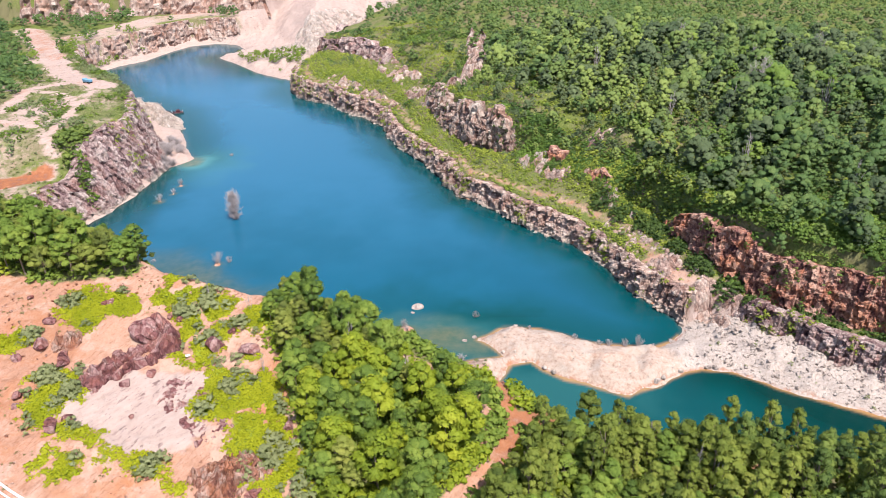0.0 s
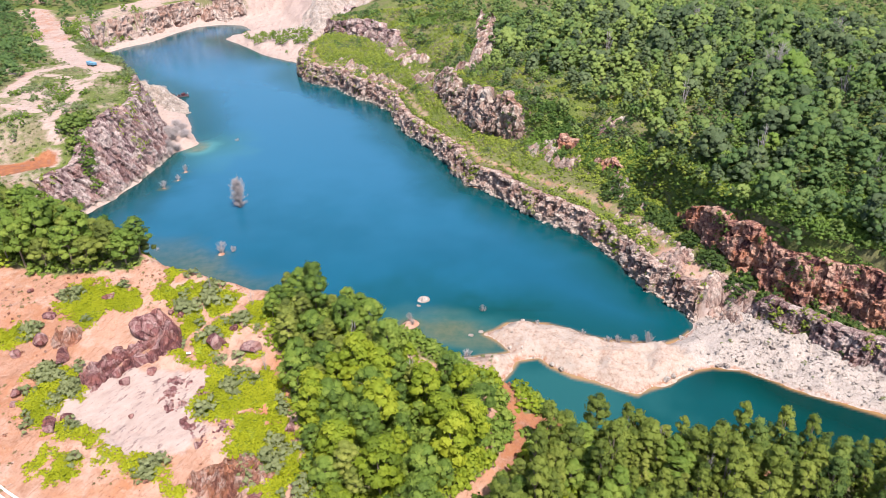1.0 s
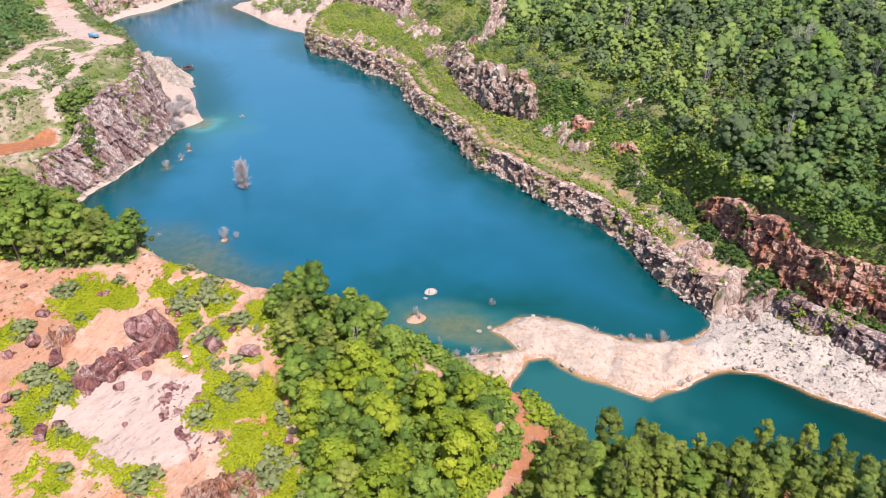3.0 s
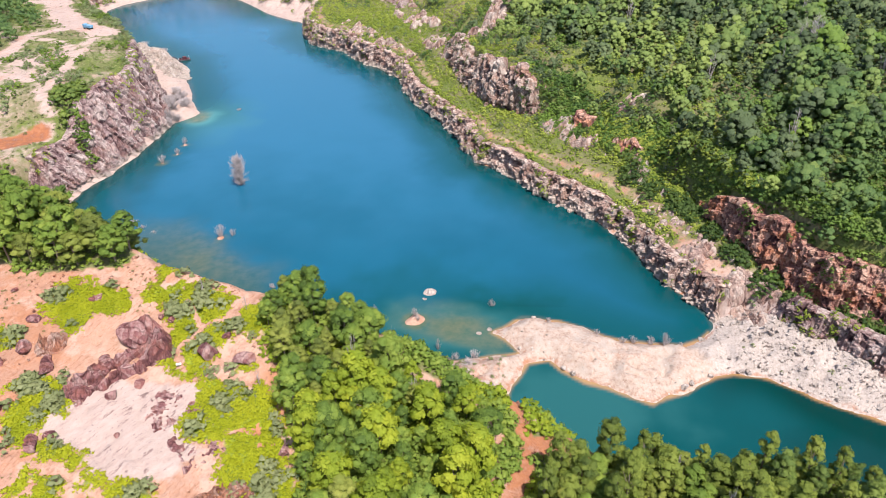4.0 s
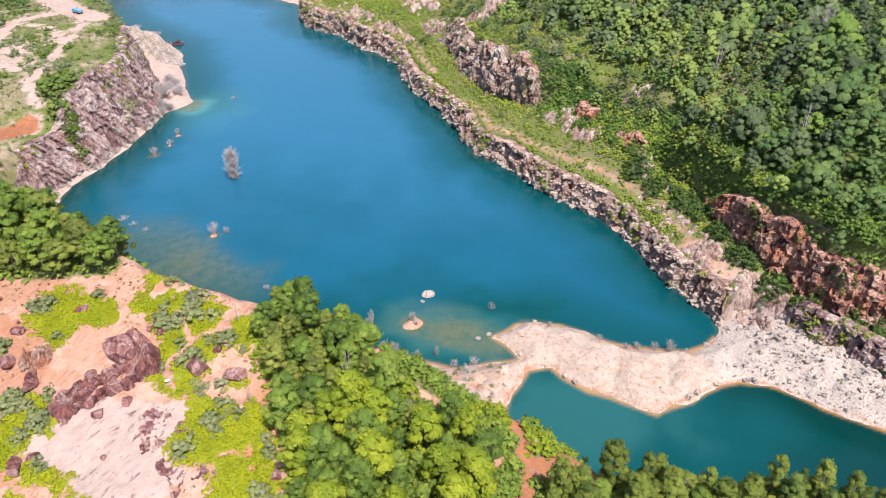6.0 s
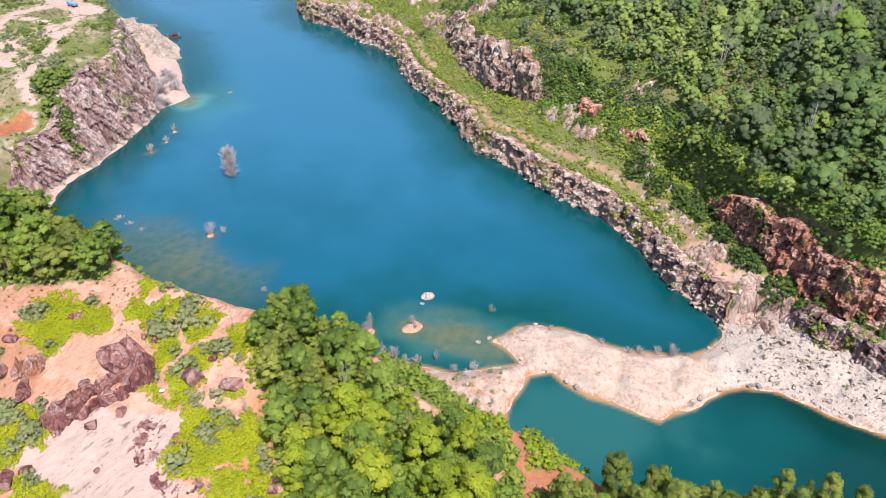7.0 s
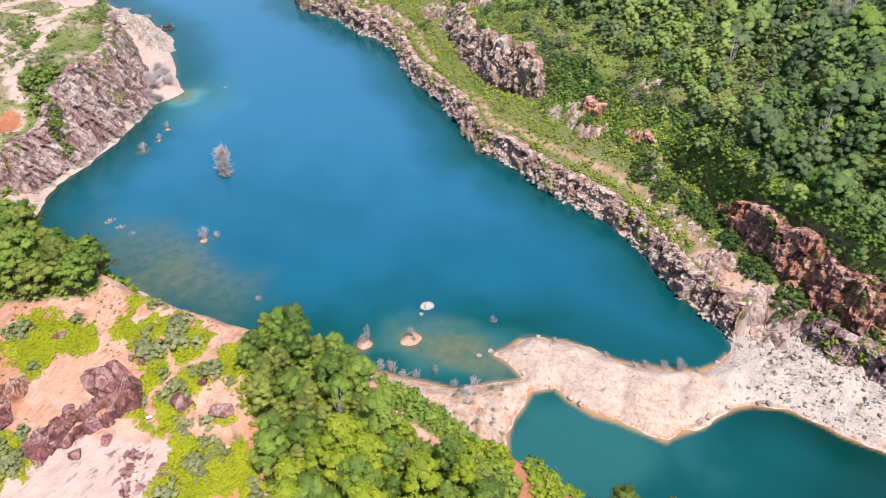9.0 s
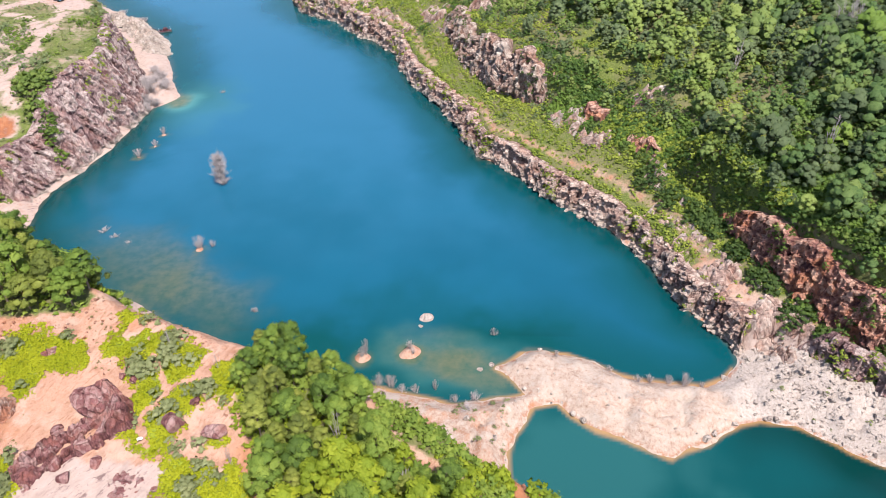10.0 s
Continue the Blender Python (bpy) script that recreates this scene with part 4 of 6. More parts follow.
def crown(seed, radius, tall, clumps, per, leaf, flat=0.75, base=0.35, spread=(0.26, 0.5), core=0, inner=0.74):
    """Leaf verts, faces, clump tints and normals of a crown: clumps set over an uneven dome that starts at base*tall, each a lumpy heart of foliage (core) under leaf sprays."""
    r = np.random.default_rng(seed)
    vs, fs, ts, ns, k = [], [], [], [], 0
    heart = np.array([0, 0, tall * (base + 0.12)])

    def lit(c, d):
        whole = c - heart
        whole = whole / (np.linalg.norm(whole, axis=1)[:, None] + 1e-6)
        shade = 0.55 * d + 0.5 * whole + np.array([0, 0, 0.38])
        return shade / (np.linalg.norm(shade, axis=1)[:, None] + 1e-6)

    for i in range(clumps):
        az, up = 2.4 * i + r.uniform(-0.5, 0.5), (i + 0.5) / clumps
        rr = radius * math.sqrt(max(0.0, 1 - up ** 1.6)) * r.uniform(0.45, 1.0)
        cen = np.array([rr * math.cos(az), rr * math.sin(az), tall * (base + (0.9 - base) * up) + r.uniform(-0.05, 0.05) * tall])
        cr = radius * r.uniform(*spread)
        tone = r.uniform(0.15, 0.85)
        if core:
            d, f = BALLS[core]
            d = d @ np.array(Euler(r.uniform(0, 6, 3)).to_matrix()).T
            c = cen + d * cr * inner * r.uniform(0.65, 1.25, (len(d), 1)) * np.array([1, 1, flat])
            vs.append(c), fs.append(f + k), ns.append(lit(c, d)), ts.append(np.full(len(c), tone))
            k += len(c)
        d = r.normal(0, 1, (per, 3))
        d[:, 2] = np.abs(d[:, 2]) * 0.9 - 0.3
        d /= np.linalg.norm(d, axis=1)[:, None]
        c = cen + d * cr * r.uniform(0.78, 1.16, (per, 1)) * np.array([1, 1, flat])
        v, f, vn = leaf_sprays(c, lit(c, d), np.full(per, leaf), r)
        vs.append(v), fs.append(f + k), ns.append(vn), ts.append(np.full(len(v), tone))
        k += len(v)
    return np.concatenate(vs), np.concatenate(fs), np.concatenate(ts), np.concatenate(ns)


def tube(p0, p1, r0, r1, n=5):
    p0, p1 = np.array(p0, float), np.array(p1, float)
    d = (p1 - p0) / max(np.linalg.norm(p1 - p0), 1e-6)
    a = np.cross(d, [0.31, 0.77, 0.55])
    a /= np.linalg.norm(a)
    b = np.cross(d, a)
    an = np.arange(n) * 2 * math.pi / n
    ring = np.cos(an)[:, None] * a + np.sin(an)[:, None] * b
    v = np.concatenate([p0 + ring * r0, p1 + ring * r1])
    i = np.arange(n)
    return v, np.stack([i, (i + 1) % n, (i + 1) % n + n, i + n], 1)


def join(pieces):
    vs, fs, k = [], [], 0
    for v, f in pieces:
        vs.append(v), fs.append(f + k)
        k += len(v)
    return np.concatenate(vs), np.concatenate(fs)


def stem(seed, tall, radius, limbs=5):
    r = np.random.default_rng(seed)
    mid = np.array([r.uniform(-0.04, 0.04) * tall, r.uniform(-0.04, 0.04) * tall, tall * 0.5])
    tip = mid + np.array([r.uniform(-0.05, 0.05) * tall, r.uniform(-0.05, 0.05) * tall, tall * 0.35])
    w = 0.018 * tall + 0.03
    out = [tube((0, 0, -0.6), mid, w, w * 0.7), tube(mid, tip, w * 0.7, w * 0.25)]
    for i in range(limbs):
        az = 2.4 * i + r.uniform(-0.4, 0.4)
        st = mid * r.uniform(0.6, 1.0) + (tip - mid) * r.uniform(0, 0.5)
        en = st + np.array([math.cos(az) * radius * 0.7, math.sin(az) * radius * 0.7, tall * r.uniform(0.12, 0.28)])
        out.append(tube(st, en, w * 0.4, w * 0.12, 4))
    return join(out)


def bare(seed, tall, radius, stems=9, forks=6, thick=0.012):
    """A leafless twiggy shrub or tree, about one metre tall before scaling."""
    r = np.random.default_rng(seed)
    out = []
    for i in range(stems):
        az, sp = r.uniform(0, 6.28), r.uniform(0.1, 1.0)
        en = np.array([math.cos(az) * radius * sp, math.sin(az) * radius * sp, tall * (1.05 - 0.45 * sp) * r.uniform(0.8, 1.05)])
        p0 = np.array([math.cos(az), math.sin(az), 0]) * 0.12 * radius - np.array([0, 0, 0.06])
        out.append(tube(p0, en, thick, thick * 0.4, 4))
        for k in range(forks):
            f = r.uniform(0.2, 0.95)
            s = p0 + (en - p0) * f
            e = s + np.array([r.normal(0, 0.2) * radius, r.normal(0, 0.2) * radius, r.uniform(0.05, 0.22) * tall])
            out.append(tube(s, e, thick * 0.5, thick * 0.2, 3))
    return join(out)


def make_tree(name, seed, radius, tall, clumps, per, leaf, mat, label, category="tree", base=0.35):
    root = tagged(new(name), label, category)
    v, f = stem(seed, tall, radius)
    part("trunk", mesh_np("trunk", v, f, M_TRUNK), root)
    v, f, t, vn = crown(seed, radius, tall, clumps, per, leaf, base=base, spread=(0.2, 0.38), core=1, inner=0.82)
    part("crown", mesh_np("crown", v, f, mat, normals=vn, tint=t), root)
    return root


def scatter(zone, gap, seed, tries=6000, margin=0.0):
    """Places inside a zone no nearer to each other than gap."""
    r = np.random.default_rng(seed)
    z = np.array(zone)
    p = r.uniform(z.min(0), z.max(0), (tries, 2))
    p = p[inside(zone, p[:, 0], p[:, 1]) > margin]
    keep = np.zeros((0, 2))
    for q in p:
        if len(keep) == 0 or np.min(np.sum((keep - q) ** 2, 1)) > gap * gap:
            keep = np.r_[keep, q[None]]
    return keep


def put(x, y, size, turn, sink=0.15, tallness=1.0):
    return pose(x, y, float(height(np.array([x]), np.array([y]))[0]) - sink, 0, 0, turn) @ Matrix.Diagonal((size, size, size * tallness, 1))


def plant(protos, places, lo, hi, seed, tall=(0.9, 1.15)):
    r = np.random.default_rng(seed)
    for i, (x, y) in enumerate(places):
        p = protos[int(r.integers(len(protos)))]
        m = put(float(x), float(y), float(r.uniform(lo, hi)), float(r.uniform(0, 360)), 0.15, float(r.uniform(*tall)))
        if p.get("set") is None:
            p["set"] = 1
            p.matrix_basis = m
        else:
            made = copy_thing(p, m)
            tagged(made, group=p.get("group", ""))
    for p in protos:
        if p.get("set") is None:
            p.matrix_basis = put(float(places[0][0]) + 1.5, float(places[0][1]) + 1.5, lo, 30.0)


SPECIES = [("tree", 2.6, 8.0, 34, 64, 0.125, M_LEAF, "bushy green broadleaf tree on the quarry hill"),
           ("tree", 3.0, 9.0, 38, 64, 0.13, M_LEAF, "bushy green broadleaf tree on the quarry hill"),
           ("tree", 2.3, 7.0, 30, 60, 0.135, M_LEAF_B, "bright yellow-green young tree on the quarry hill"),
           ("tree", 2.5, 10.0, 40, 70, 0.115, M_ACACIA, "feathery olive-green acacia tree on the quarry hill"),
           ("tree", 3.2, 8.0, 40, 64, 0.13, M_LEAF, "wide dense green tree on the quarry hill"),
           ("tree", 2.7, 8.6, 40, 70, 0.115, M_ACACIA, "feathery olive-green acacia tree on the quarry hill"),
           ("tree", 2.6, 7.2, 26, 70, 0.20, M_LEAF_B, "large-leaved bright green tree on the quarry hill")]
near_protos = [make_tree(nm, 100 + i, a, b, c, d, e, f, g) for i, (nm, a, b, c, d, e, f, g) in enumerate(SPECIES)]
for p in near_protos:
    tagged(p, group="trees on the near hill")
in_front = scatter(BAND, 2.8, 2, margin=0.3)
in_front = in_front[in_front[:, 0] < 0.72 * in_front[:, 1] + 16]
band_protos = [make_tree("tree", 150 + i, a, b, c + 14, 62, 0.12, mt, lb, base=0.2) for i, (a, b, c, mt, lb) in enumerate(
    [(1.8, 8.5, 20, M_BAND, "slender olive green tree above the lagoon"), (2.2, 7.4, 20, M_BAND, "bushy green tree above the lagoon"),
     (1.7, 9.6, 22, M_ACACIA, "feathery grey-green acacia above the lagoon"), (2.0, 6.6, 18, M_LEAF, "fresh green tree above the lagoon")])]
for p in band_protos:
    tagged(p, group="trees above the lagoon")
in_front = in_front[bare_track(in_front[:, 0], in_front[:, 1]) < 0.3]
deep_protos = [make_tree("tree", 160 + i, a, b, 34, 62, 0.12, M_LEAF_D, "deep green slender tree above the lagoon", base=0.2) for i, (a, b) in enumerate([(1.9, 8.8), (2.3, 7.6)])]
for p in deep_protos:
    tagged(p, group="trees above the lagoon")
far_side = in_front[:, 0] + 0.6 * (in_front[:, 1] - 100) > 58
plant(band_protos, in_front[~far_side], 0.75, 1.3, 7, (0.85, 1.3))
plant(deep_protos + band_protos[:1], in_front[far_side], 0.75, 1.3, 9, (0.85, 1.3))
spots = np.r_[[(-34.5, 140.5), (-31.5, 138.5), (-37, 137.5)], scatter(CLUSTER, 3.45, 1, margin=0.8)]
spots = spots[bare_track(spots[:, 0], spots[:, 1]) < 0.3]
low_side = spots[:, 1] < 119
plant([near_protos[i] for i in (0, 1, 3, 4, 5)], spots[~low_side], 0.65, 1.08, 5)
plant([near_protos[i] for i in (2, 6, 0, 4, 3, 6, 1, 0)], spots[low_side], 0.65, 1.25, 8)
cove_protos = [make_tree("tree", 130 + i, rad, tall, 32, 44, 0.17, mt, "dense green tree beside the cove")
               for i, (rad, tall, mt) in enumerate([(2.8, 8.6, M_LEAF), (3.2, 7.6, M_ACACIA), (2.4, 9.4, M_LEAF)])]
for p in cove_protos:
    tagged(p, group="trees beside the cove")
plant(cove_protos, scatter(COVE, 4.4, 3, margin=0.5), 0.9, 1.25, 6)


def mass(name, protos, places, sizes, tints, mat, label, category, seed, zs=None):
    """Many plants joined into one mesh."""
    r = np.random.default_rng(seed)
    zs = height(places[:, 0], places[:, 1]) - 0.2 if zs is None else zs
    vs, fs, ts, ns, k = [], [], [], [], 0
    for (x, y), z, s, tn in zip(places, zs, sizes, tints):
        v, f, t, vn = protos[int(r.integers(len(protos)))]
        a = r.uniform(0, 6.28)
        c, sn = math.cos(a), math.sin(a)
        turn = np.array([[c, -sn, 0], [sn, c, 0], [0, 0, 1]])
        vs.append((v * np.array([s, s, s * r.uniform(0.85, 1.2)])) @ turn.T + np.array([x, y, z]))
        ns.append(vn @ turn.T)
        fs.append(f + k)
        ts.append(np.clip(0.4 * t + 0.75 * tn - 0.05, 0, 1.1))
        k += len(v)
    ob = new(name, mesh_np(name, np.concatenate(vs), np.concatenate(fs), mat, normals=np.concatenate(ns), tint=np.concatenate(ts)))
    return tagged(ob, label, category, kind="stuff")


def jitter_grid(x0, x1, y0, y1, gap, seed):
    r = np.random.default_rng(seed)
    a, b = np.meshgrid(np.arange(x0, x1, gap), np.arange(y0, y1, gap), indexing="ij")
    return np.c_[a.ravel(), b.ravel()] + r.uniform(-0.42, 0.42, (a.size, 2)) * gap


def in_sight(p, extra=14):
    return (np.abs(p[:, 0]) < 0.66 * p[:, 1] + extra) & (p[:, 1] > 60)


# wooded plateau east of the lake
forest_protos = [crown(200 + i, rad, tall, int(cl * 1.45), 13, 0.25, 0.8, 0.3, (0.18, 0.36), 1, 0.86) for i, (rad, tall, cl) in
                 enumerate([(3.4, 9, 14), (4.2, 11, 17), (2.8, 8, 12), (5.6, 12, 22), (3.6, 13, 16), (4.5, 9, 16), (2.2, 10, 11)])]


p = jitter_grid(-60, 330, 150, 420, 4.7, 11)
e2 = inside(UPPER, p[:, 0], p[:, 1])
RIBS = [[(-42, 445), (-30, 418), (-19, 390), (-13, 370), (-6, 352)], [(4, 345), (13, 360), (18, 392), (19, 436), (24, 450)]]
p = p[(e2 > 4.0) & in_sight(p) & (clearing(p) > 1) & (near_line(RIBS[0], p[:, 0], p[:, 1]) > 7) & (near_line(RIBS[1], p[:, 0], p[:, 1]) > 6.5)]
e2 = inside(UPPER, p[:, 0], p[:, 1])
r11 = np.random.default_rng(12)
lush = smooth(0.35, 0.6, fbm(p[:, 0], p[:, 1], 35, 3, 74) + 0.45 * smooth(245, 225, p[:, 1]))
p = p[r11.uniform(0, 1, len(p)) < np.maximum(0.3 + 0.65 * lush, smooth(14, 46, e2)) * np.where((p[:, 1] > 380) & (e2 < 40), 0.2, 1)]
e2 = inside(UPPER, p[:, 0], p[:, 1])
sz = (0.5 + 0.62 * r11.uniform(0, 1, len(p)) ** 2) * np.maximum(0.6 + 0.5 * smooth(5, 40, e2), 0.95 * smooth(245, 225, p[:, 1]))
tn = np.clip(fbm(p[:, 0], p[:, 1], 28, 3, 71) * 1.5 - 0.3 + 0.3 * smooth(115, 50, p[:, 0]) * smooth(215, 255, p[:, 1]) - 0.6 * smooth(78, 100, p[:, 0]) * smooth(275, 235, p[:, 1]) - 0.1 * smooth(85, 140, p[:, 0]) + r11.normal(0, 0.36, len(p)), 0, 1)
sp = r11.uniform(0, 1, len(p)) + 0.9 * (fbm(p[:, 0], p[:, 1], 45, 2, 76) - 0.5)
for nm, sel, mt, lb in (("forest", sp < 0.55, M_LEAF_FAR, "dense mixed green forest over the plateau"),
                        ("forest_olive_trees", (sp >= 0.55) & (sp < 1.0), M_OLIVE, "grey-green feathery trees among the forest"),
                        ("forest_bright_trees", sp >= 1.0, M_FRESH, "bright green leafy trees among the forest")):
    mass(nm, forest_protos, p[sel], sz[sel], tn[sel] * (0.7 if mt is M_OLIVE else 1.0), mt, lb, "forest", 13)
p = jitter_grid(-60, 640, 420, 860, 8.6, 14)
e2 = inside(UPPER, p[:, 0], p[:, 1])
p = p[(e2 > 6) & in_sight(p) & (clearing(p) > 1) & (r11.uniform(0, 1, len(p)) < np.where(e2 < 40, 0.25, 1))]
far_protos = [crown(230 + i, 4.2, 9, 10, 6, 0.55, 0.75, 0.3, (0.25, 0.45), 2) for i in range(4)]
mass("far_forest", far_protos, p, r11.uniform(0.55, 1.0, len(p)), np.clip(fbm(p[:, 0], p[:, 1], 40, 3, 72) * 0.7, 0, 1), M_LEAF_FAR,
     "distant dark green plantation and woods", "forest", 15)
p = jitter_grid(-560, -120, 215, 800, 7.2, 16)
w, rd = inside(WEST, p[:, 0], p[:, 1]), inside(RED, p[:, 0], p[:, 1])
thin = fbm(p[:, 0], p[:, 1], 30, 3, 78)
want = ((w > 36) & (p[:, 1] > 290) & (near_line(TRACKS[3][0], p[:, 0], p[:, 1]) > 12) & (p[:, 0] < -200 - 0.1 * (p[:, 1] - 300)) & (thin > 0.36) | (rd > 10) | ((w > 6) & (p[:, 1] > 470) & (thin > 0.56))) & (inside(WHITE, p[:, 0], p[:, 1]) < 0) & in_sight(p, 20)
want &= bare_track(p[:, 0], p[:, 1]) < 0.2
p = p[want]
mass("west_woods", far_protos, p, r11.uniform(0.5, 1.0, len(p)), fbm(p[:, 0], p[:, 1], 40, 3, 73) * 0.9, M_LEAF_FAR,
     "distant green woods behind the quarry", "forest", 17)

# undergrowth
low_bush = [crown(320 + i, 1.0, 1.1, 6, 9, 0.155, 0.75, 0.1, (0.24, 0.48), 2) for i in range(6)]
bush = [crown(300 + i, 1.0, 0.62, 9, 13, 0.12, 0.75, 0.1, (0.18, 0.36), 2) for i in range(6)]
pts = []
for i, zone in enumerate(LIME_ZONES):
    z = np.array(zone)
    g = jitter_grid(z[:, 0].min() - 2, z[:, 0].max() + 2, z[:, 1].min() - 2, z[:, 1].max() + 2, 0.8, 20 + i)
    edge_in = inside(zone, g[:, 0], g[:, 1]) + 0.6 + 5 * (fbm(g[:, 0], g[:, 1], 6, 4, 81) - 0.5)
    hole = fbm(g[:, 0], g[:, 1], 5, 3, 82) > 0.73
    pts.append(g[(edge_in + 0.8 * np.random.default_rng(60 + i).normal(0, 1, len(g)) > 0) & ~hole])
p = np.concatenate(pts)
p = p[bare_track(p[:, 0], p[:, 1]) < 0.3]
r20 = np.random.default_rng(20)
grey = fbm(p[:, 0], p[:, 1], 4, 3, 85) + 0.05 * r20.normal(0, 1, len(p)) > 0.69
mass("creeper", bush, p[~grey], r20.uniform(0.6, 1.25, (~grey).sum()), np.clip(fbm(p[~grey][:, 0], p[~grey][:, 1], 4, 3, 86) * 1.4 - 0.2, 0, 1), M_LIME,
     "bright lime green creeper and low bushes", "undergrowth", 21)
mass("hill_shrubs", low_bush, p[grey], r20.uniform(0.6, 2.1, grey.sum()), r20.uniform(0.1, 0.9, grey.sum()), M_SHRUB, "grey-green shrubs on the near hill", "undergrowth", 25)
# thicket between the near trees
p = np.concatenate([jitter_grid(-45, 14, 74, 150, 1.9, 26), jitter_grid(2, 120, 62, 122, 2.1, 27), jitter_grid(-160, -72, 150, 212, 2.4, 28), jitter_grid(-20, 34, 84, 142, 1.7, 43)])
zone = any_zone([CLUSTER, BAND, COVE, SCRUB], p[:, 0], p[:, 1])
p = p[(zone + 3 * (fbm(p[:, 0], p[:, 1], 6, 2, 87) - 0.5) > -0.6) & in_sight(p, 15) & (bare_track(p[:, 0], p[:, 1]) < 0.25 + 0.5 * (r20.uniform(0, 1, len(p)) < 0.25))]
yel = fbm(p[:, 0], p[:, 1], 8, 3, 97) > 0.52
for nm, sel, mt, lb in (("thicket", ~yel, M_LEAF, "green bushes filling the gaps between trees"), ("lime_thicket", yel, M_LEAF_B, "yellow-green bushes between the trees")):
    mass(nm, low_bush, p[sel], r20.uniform(0.8, 2.1, sel.sum()), r20.uniform(0.1, 0.9, sel.sum()), mt, lb, "undergrowth", 29)
# slope towards the lake below the near ridge, and the low land by the lagoon
p = np.concatenate([jitter_grid(-110, 12, 128, 196, 2.0, 30), jitter_grid(8, 40, 108, 126, 1.8, 31)])
nr, d = inside(NEAR, p[:, 0], p[:, 1]), -np.maximum(inside(LAKE, p[:, 0], p[:, 1]), inside(LAGOON, p[:, 0], p[:, 1]))
p = p[(nr > -7) & (nr < 9) & (d > 0.8) & (r20.uniform(0, 1, len(p)) < 0.45) & (bare_track(p[:, 0], p[:, 1]) < 0.3)]
mass("bank_shrubs", bush, p, r20.uniform(0.6, 1.6, len(p)), r20.uniform(0.2, 1, len(p)), M_LEAF, "green shrubs on the bank above the water", "undergrowth", 32)
# bench and broken slope
p = np.r_[jitter_grid(-100, 130, 128, 500, 1.9, 22), jitter_grid(14, 118, 140, 300, 1.3, 45)]
p = p[(np.arange(len(p)) < len(jitter_grid(-100, 130, 128, 500, 1.9, 22))) | (np.abs(inside(UPPER, p[:, 0], p[:, 1]) - np.where(p[:, 1] < 212, 10.0, 4.0)) < 9)]
e1, e2 = inside(EAST, p[:, 0], p[:, 1]), inside(UPPER, p[:, 0], p[:, 1])
dens = smooth(3.0, 5.0, e1) * (1 - 0.72 * bench_path(p[:, 0], p[:, 1], e1)) * (0.5 + 0.5 * smooth(0.38, 0.5, fbm(p[:, 0], p[:, 1], 9, 3, 99)))
dens = np.where((e2 > 1) & (p[:, 1] < 250), 1.0, dens)
dens = dens * np.where((e2 < 1) & (p[:, 1] < 196), np.where((e2 > -4.5) | (p[:, 0] > 84), 0.9, 0.25), 0.95)
on_rock = (near_line(RIBS[0], p[:, 0], p[:, 1]) < 6) | (near_line(RIBS[1], p[:, 0], p[:, 1]) < 5) | ((np.abs(e2 - 2.0) < 3.0) & (p[:, 1] > 286) & (p[:, 1] < 348))
dens = dens * np.where(on_rock, 0.12, 1)
keep = (e2 < 64) & (e1 > 2.5) & (r20.uniform(0, 1, len(p)) < dens * np.where(e2 > 34, 0.55, 1)) & in_sight(p) & ~((np.abs(e2 - 1.2) < 2.0) & (p[:, 1] < 214))
p, e1, e2 = p[keep], e1[keep], e2[keep]
tint = np.clip(fbm(p[:, 0], p[:, 1], 16, 3, 83) * 1.6 - 0.35 + 0.15 * r20.normal(0, 1, len(p)), 0, 1)
pick = fbm(p[:, 0], p[:, 1], 20, 3, 88) + 0.10 * smooth(4, -6, e2) + 0.06 * r20.normal(0, 1, len(p)) + 0.08 * smooth(215, 250, p[:, 1]) - 0.2 * smooth(-2, 5, e2) * smooth(270, 245, p[:, 1])
for nm, sel, mt, lo, hi, lb in (("bench_bushes", pick > 0.53, M_BENCH, 0.6, 1.4, "lime green bushes on the quarry bench"),
                                ("bench_scrub", (pick <= 0.53) & (pick > 0.45), M_OLIVE, 0.7, 1.7, "olive scrub on the quarry bench"),
                                ("bench_shrubs", pick <= 0.45, M_FRESH, 0.9, 2.2, "green shrubs on the quarry bench")):
    mass(nm, low_bush, p[sel], r20.uniform(lo, hi, sel.sum()), tint[sel], mt, lb, "undergrowth", 23)
# dense bushes at the foot of the rusty wall and hanging over its top
FOOT_BUSHES = [(77.5, 186, 4), (74.5, 197, 4.5), (71, 207, 4), (82, 175.5, 4), (87, 168, 2.5), (94.5, 161, 3.4), (101, 154, 4.0), (108, 147.5, 4.0), (67.5, 213, 4), (62, 222, 4), (56, 232, 4)]
p = jitter_grid(50, 112, 144, 240, 1.5, 57)
ring = np.min([np.hypot(p[:, 0] - cx, p[:, 1] - cy) / cr for cx, cy, cr in FOOT_BUSHES], 0) + 0.9 * (fbm(p[:, 0], p[:, 1], 5, 3, 58) - 0.5)
p = p[ring < 1]
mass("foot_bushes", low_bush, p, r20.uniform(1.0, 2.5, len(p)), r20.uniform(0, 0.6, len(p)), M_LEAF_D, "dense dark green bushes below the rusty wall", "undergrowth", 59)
p = jitter_grid(60, 150, 116, 226, 1.4, 61)
e2 = inside(UPPER, p[:, 0], p[:, 1])
p = p[(e2 > 2.6) & (e2 < 9) & (fbm(p[:, 0], p[:, 1], 9, 3, 62) > 0.42)]
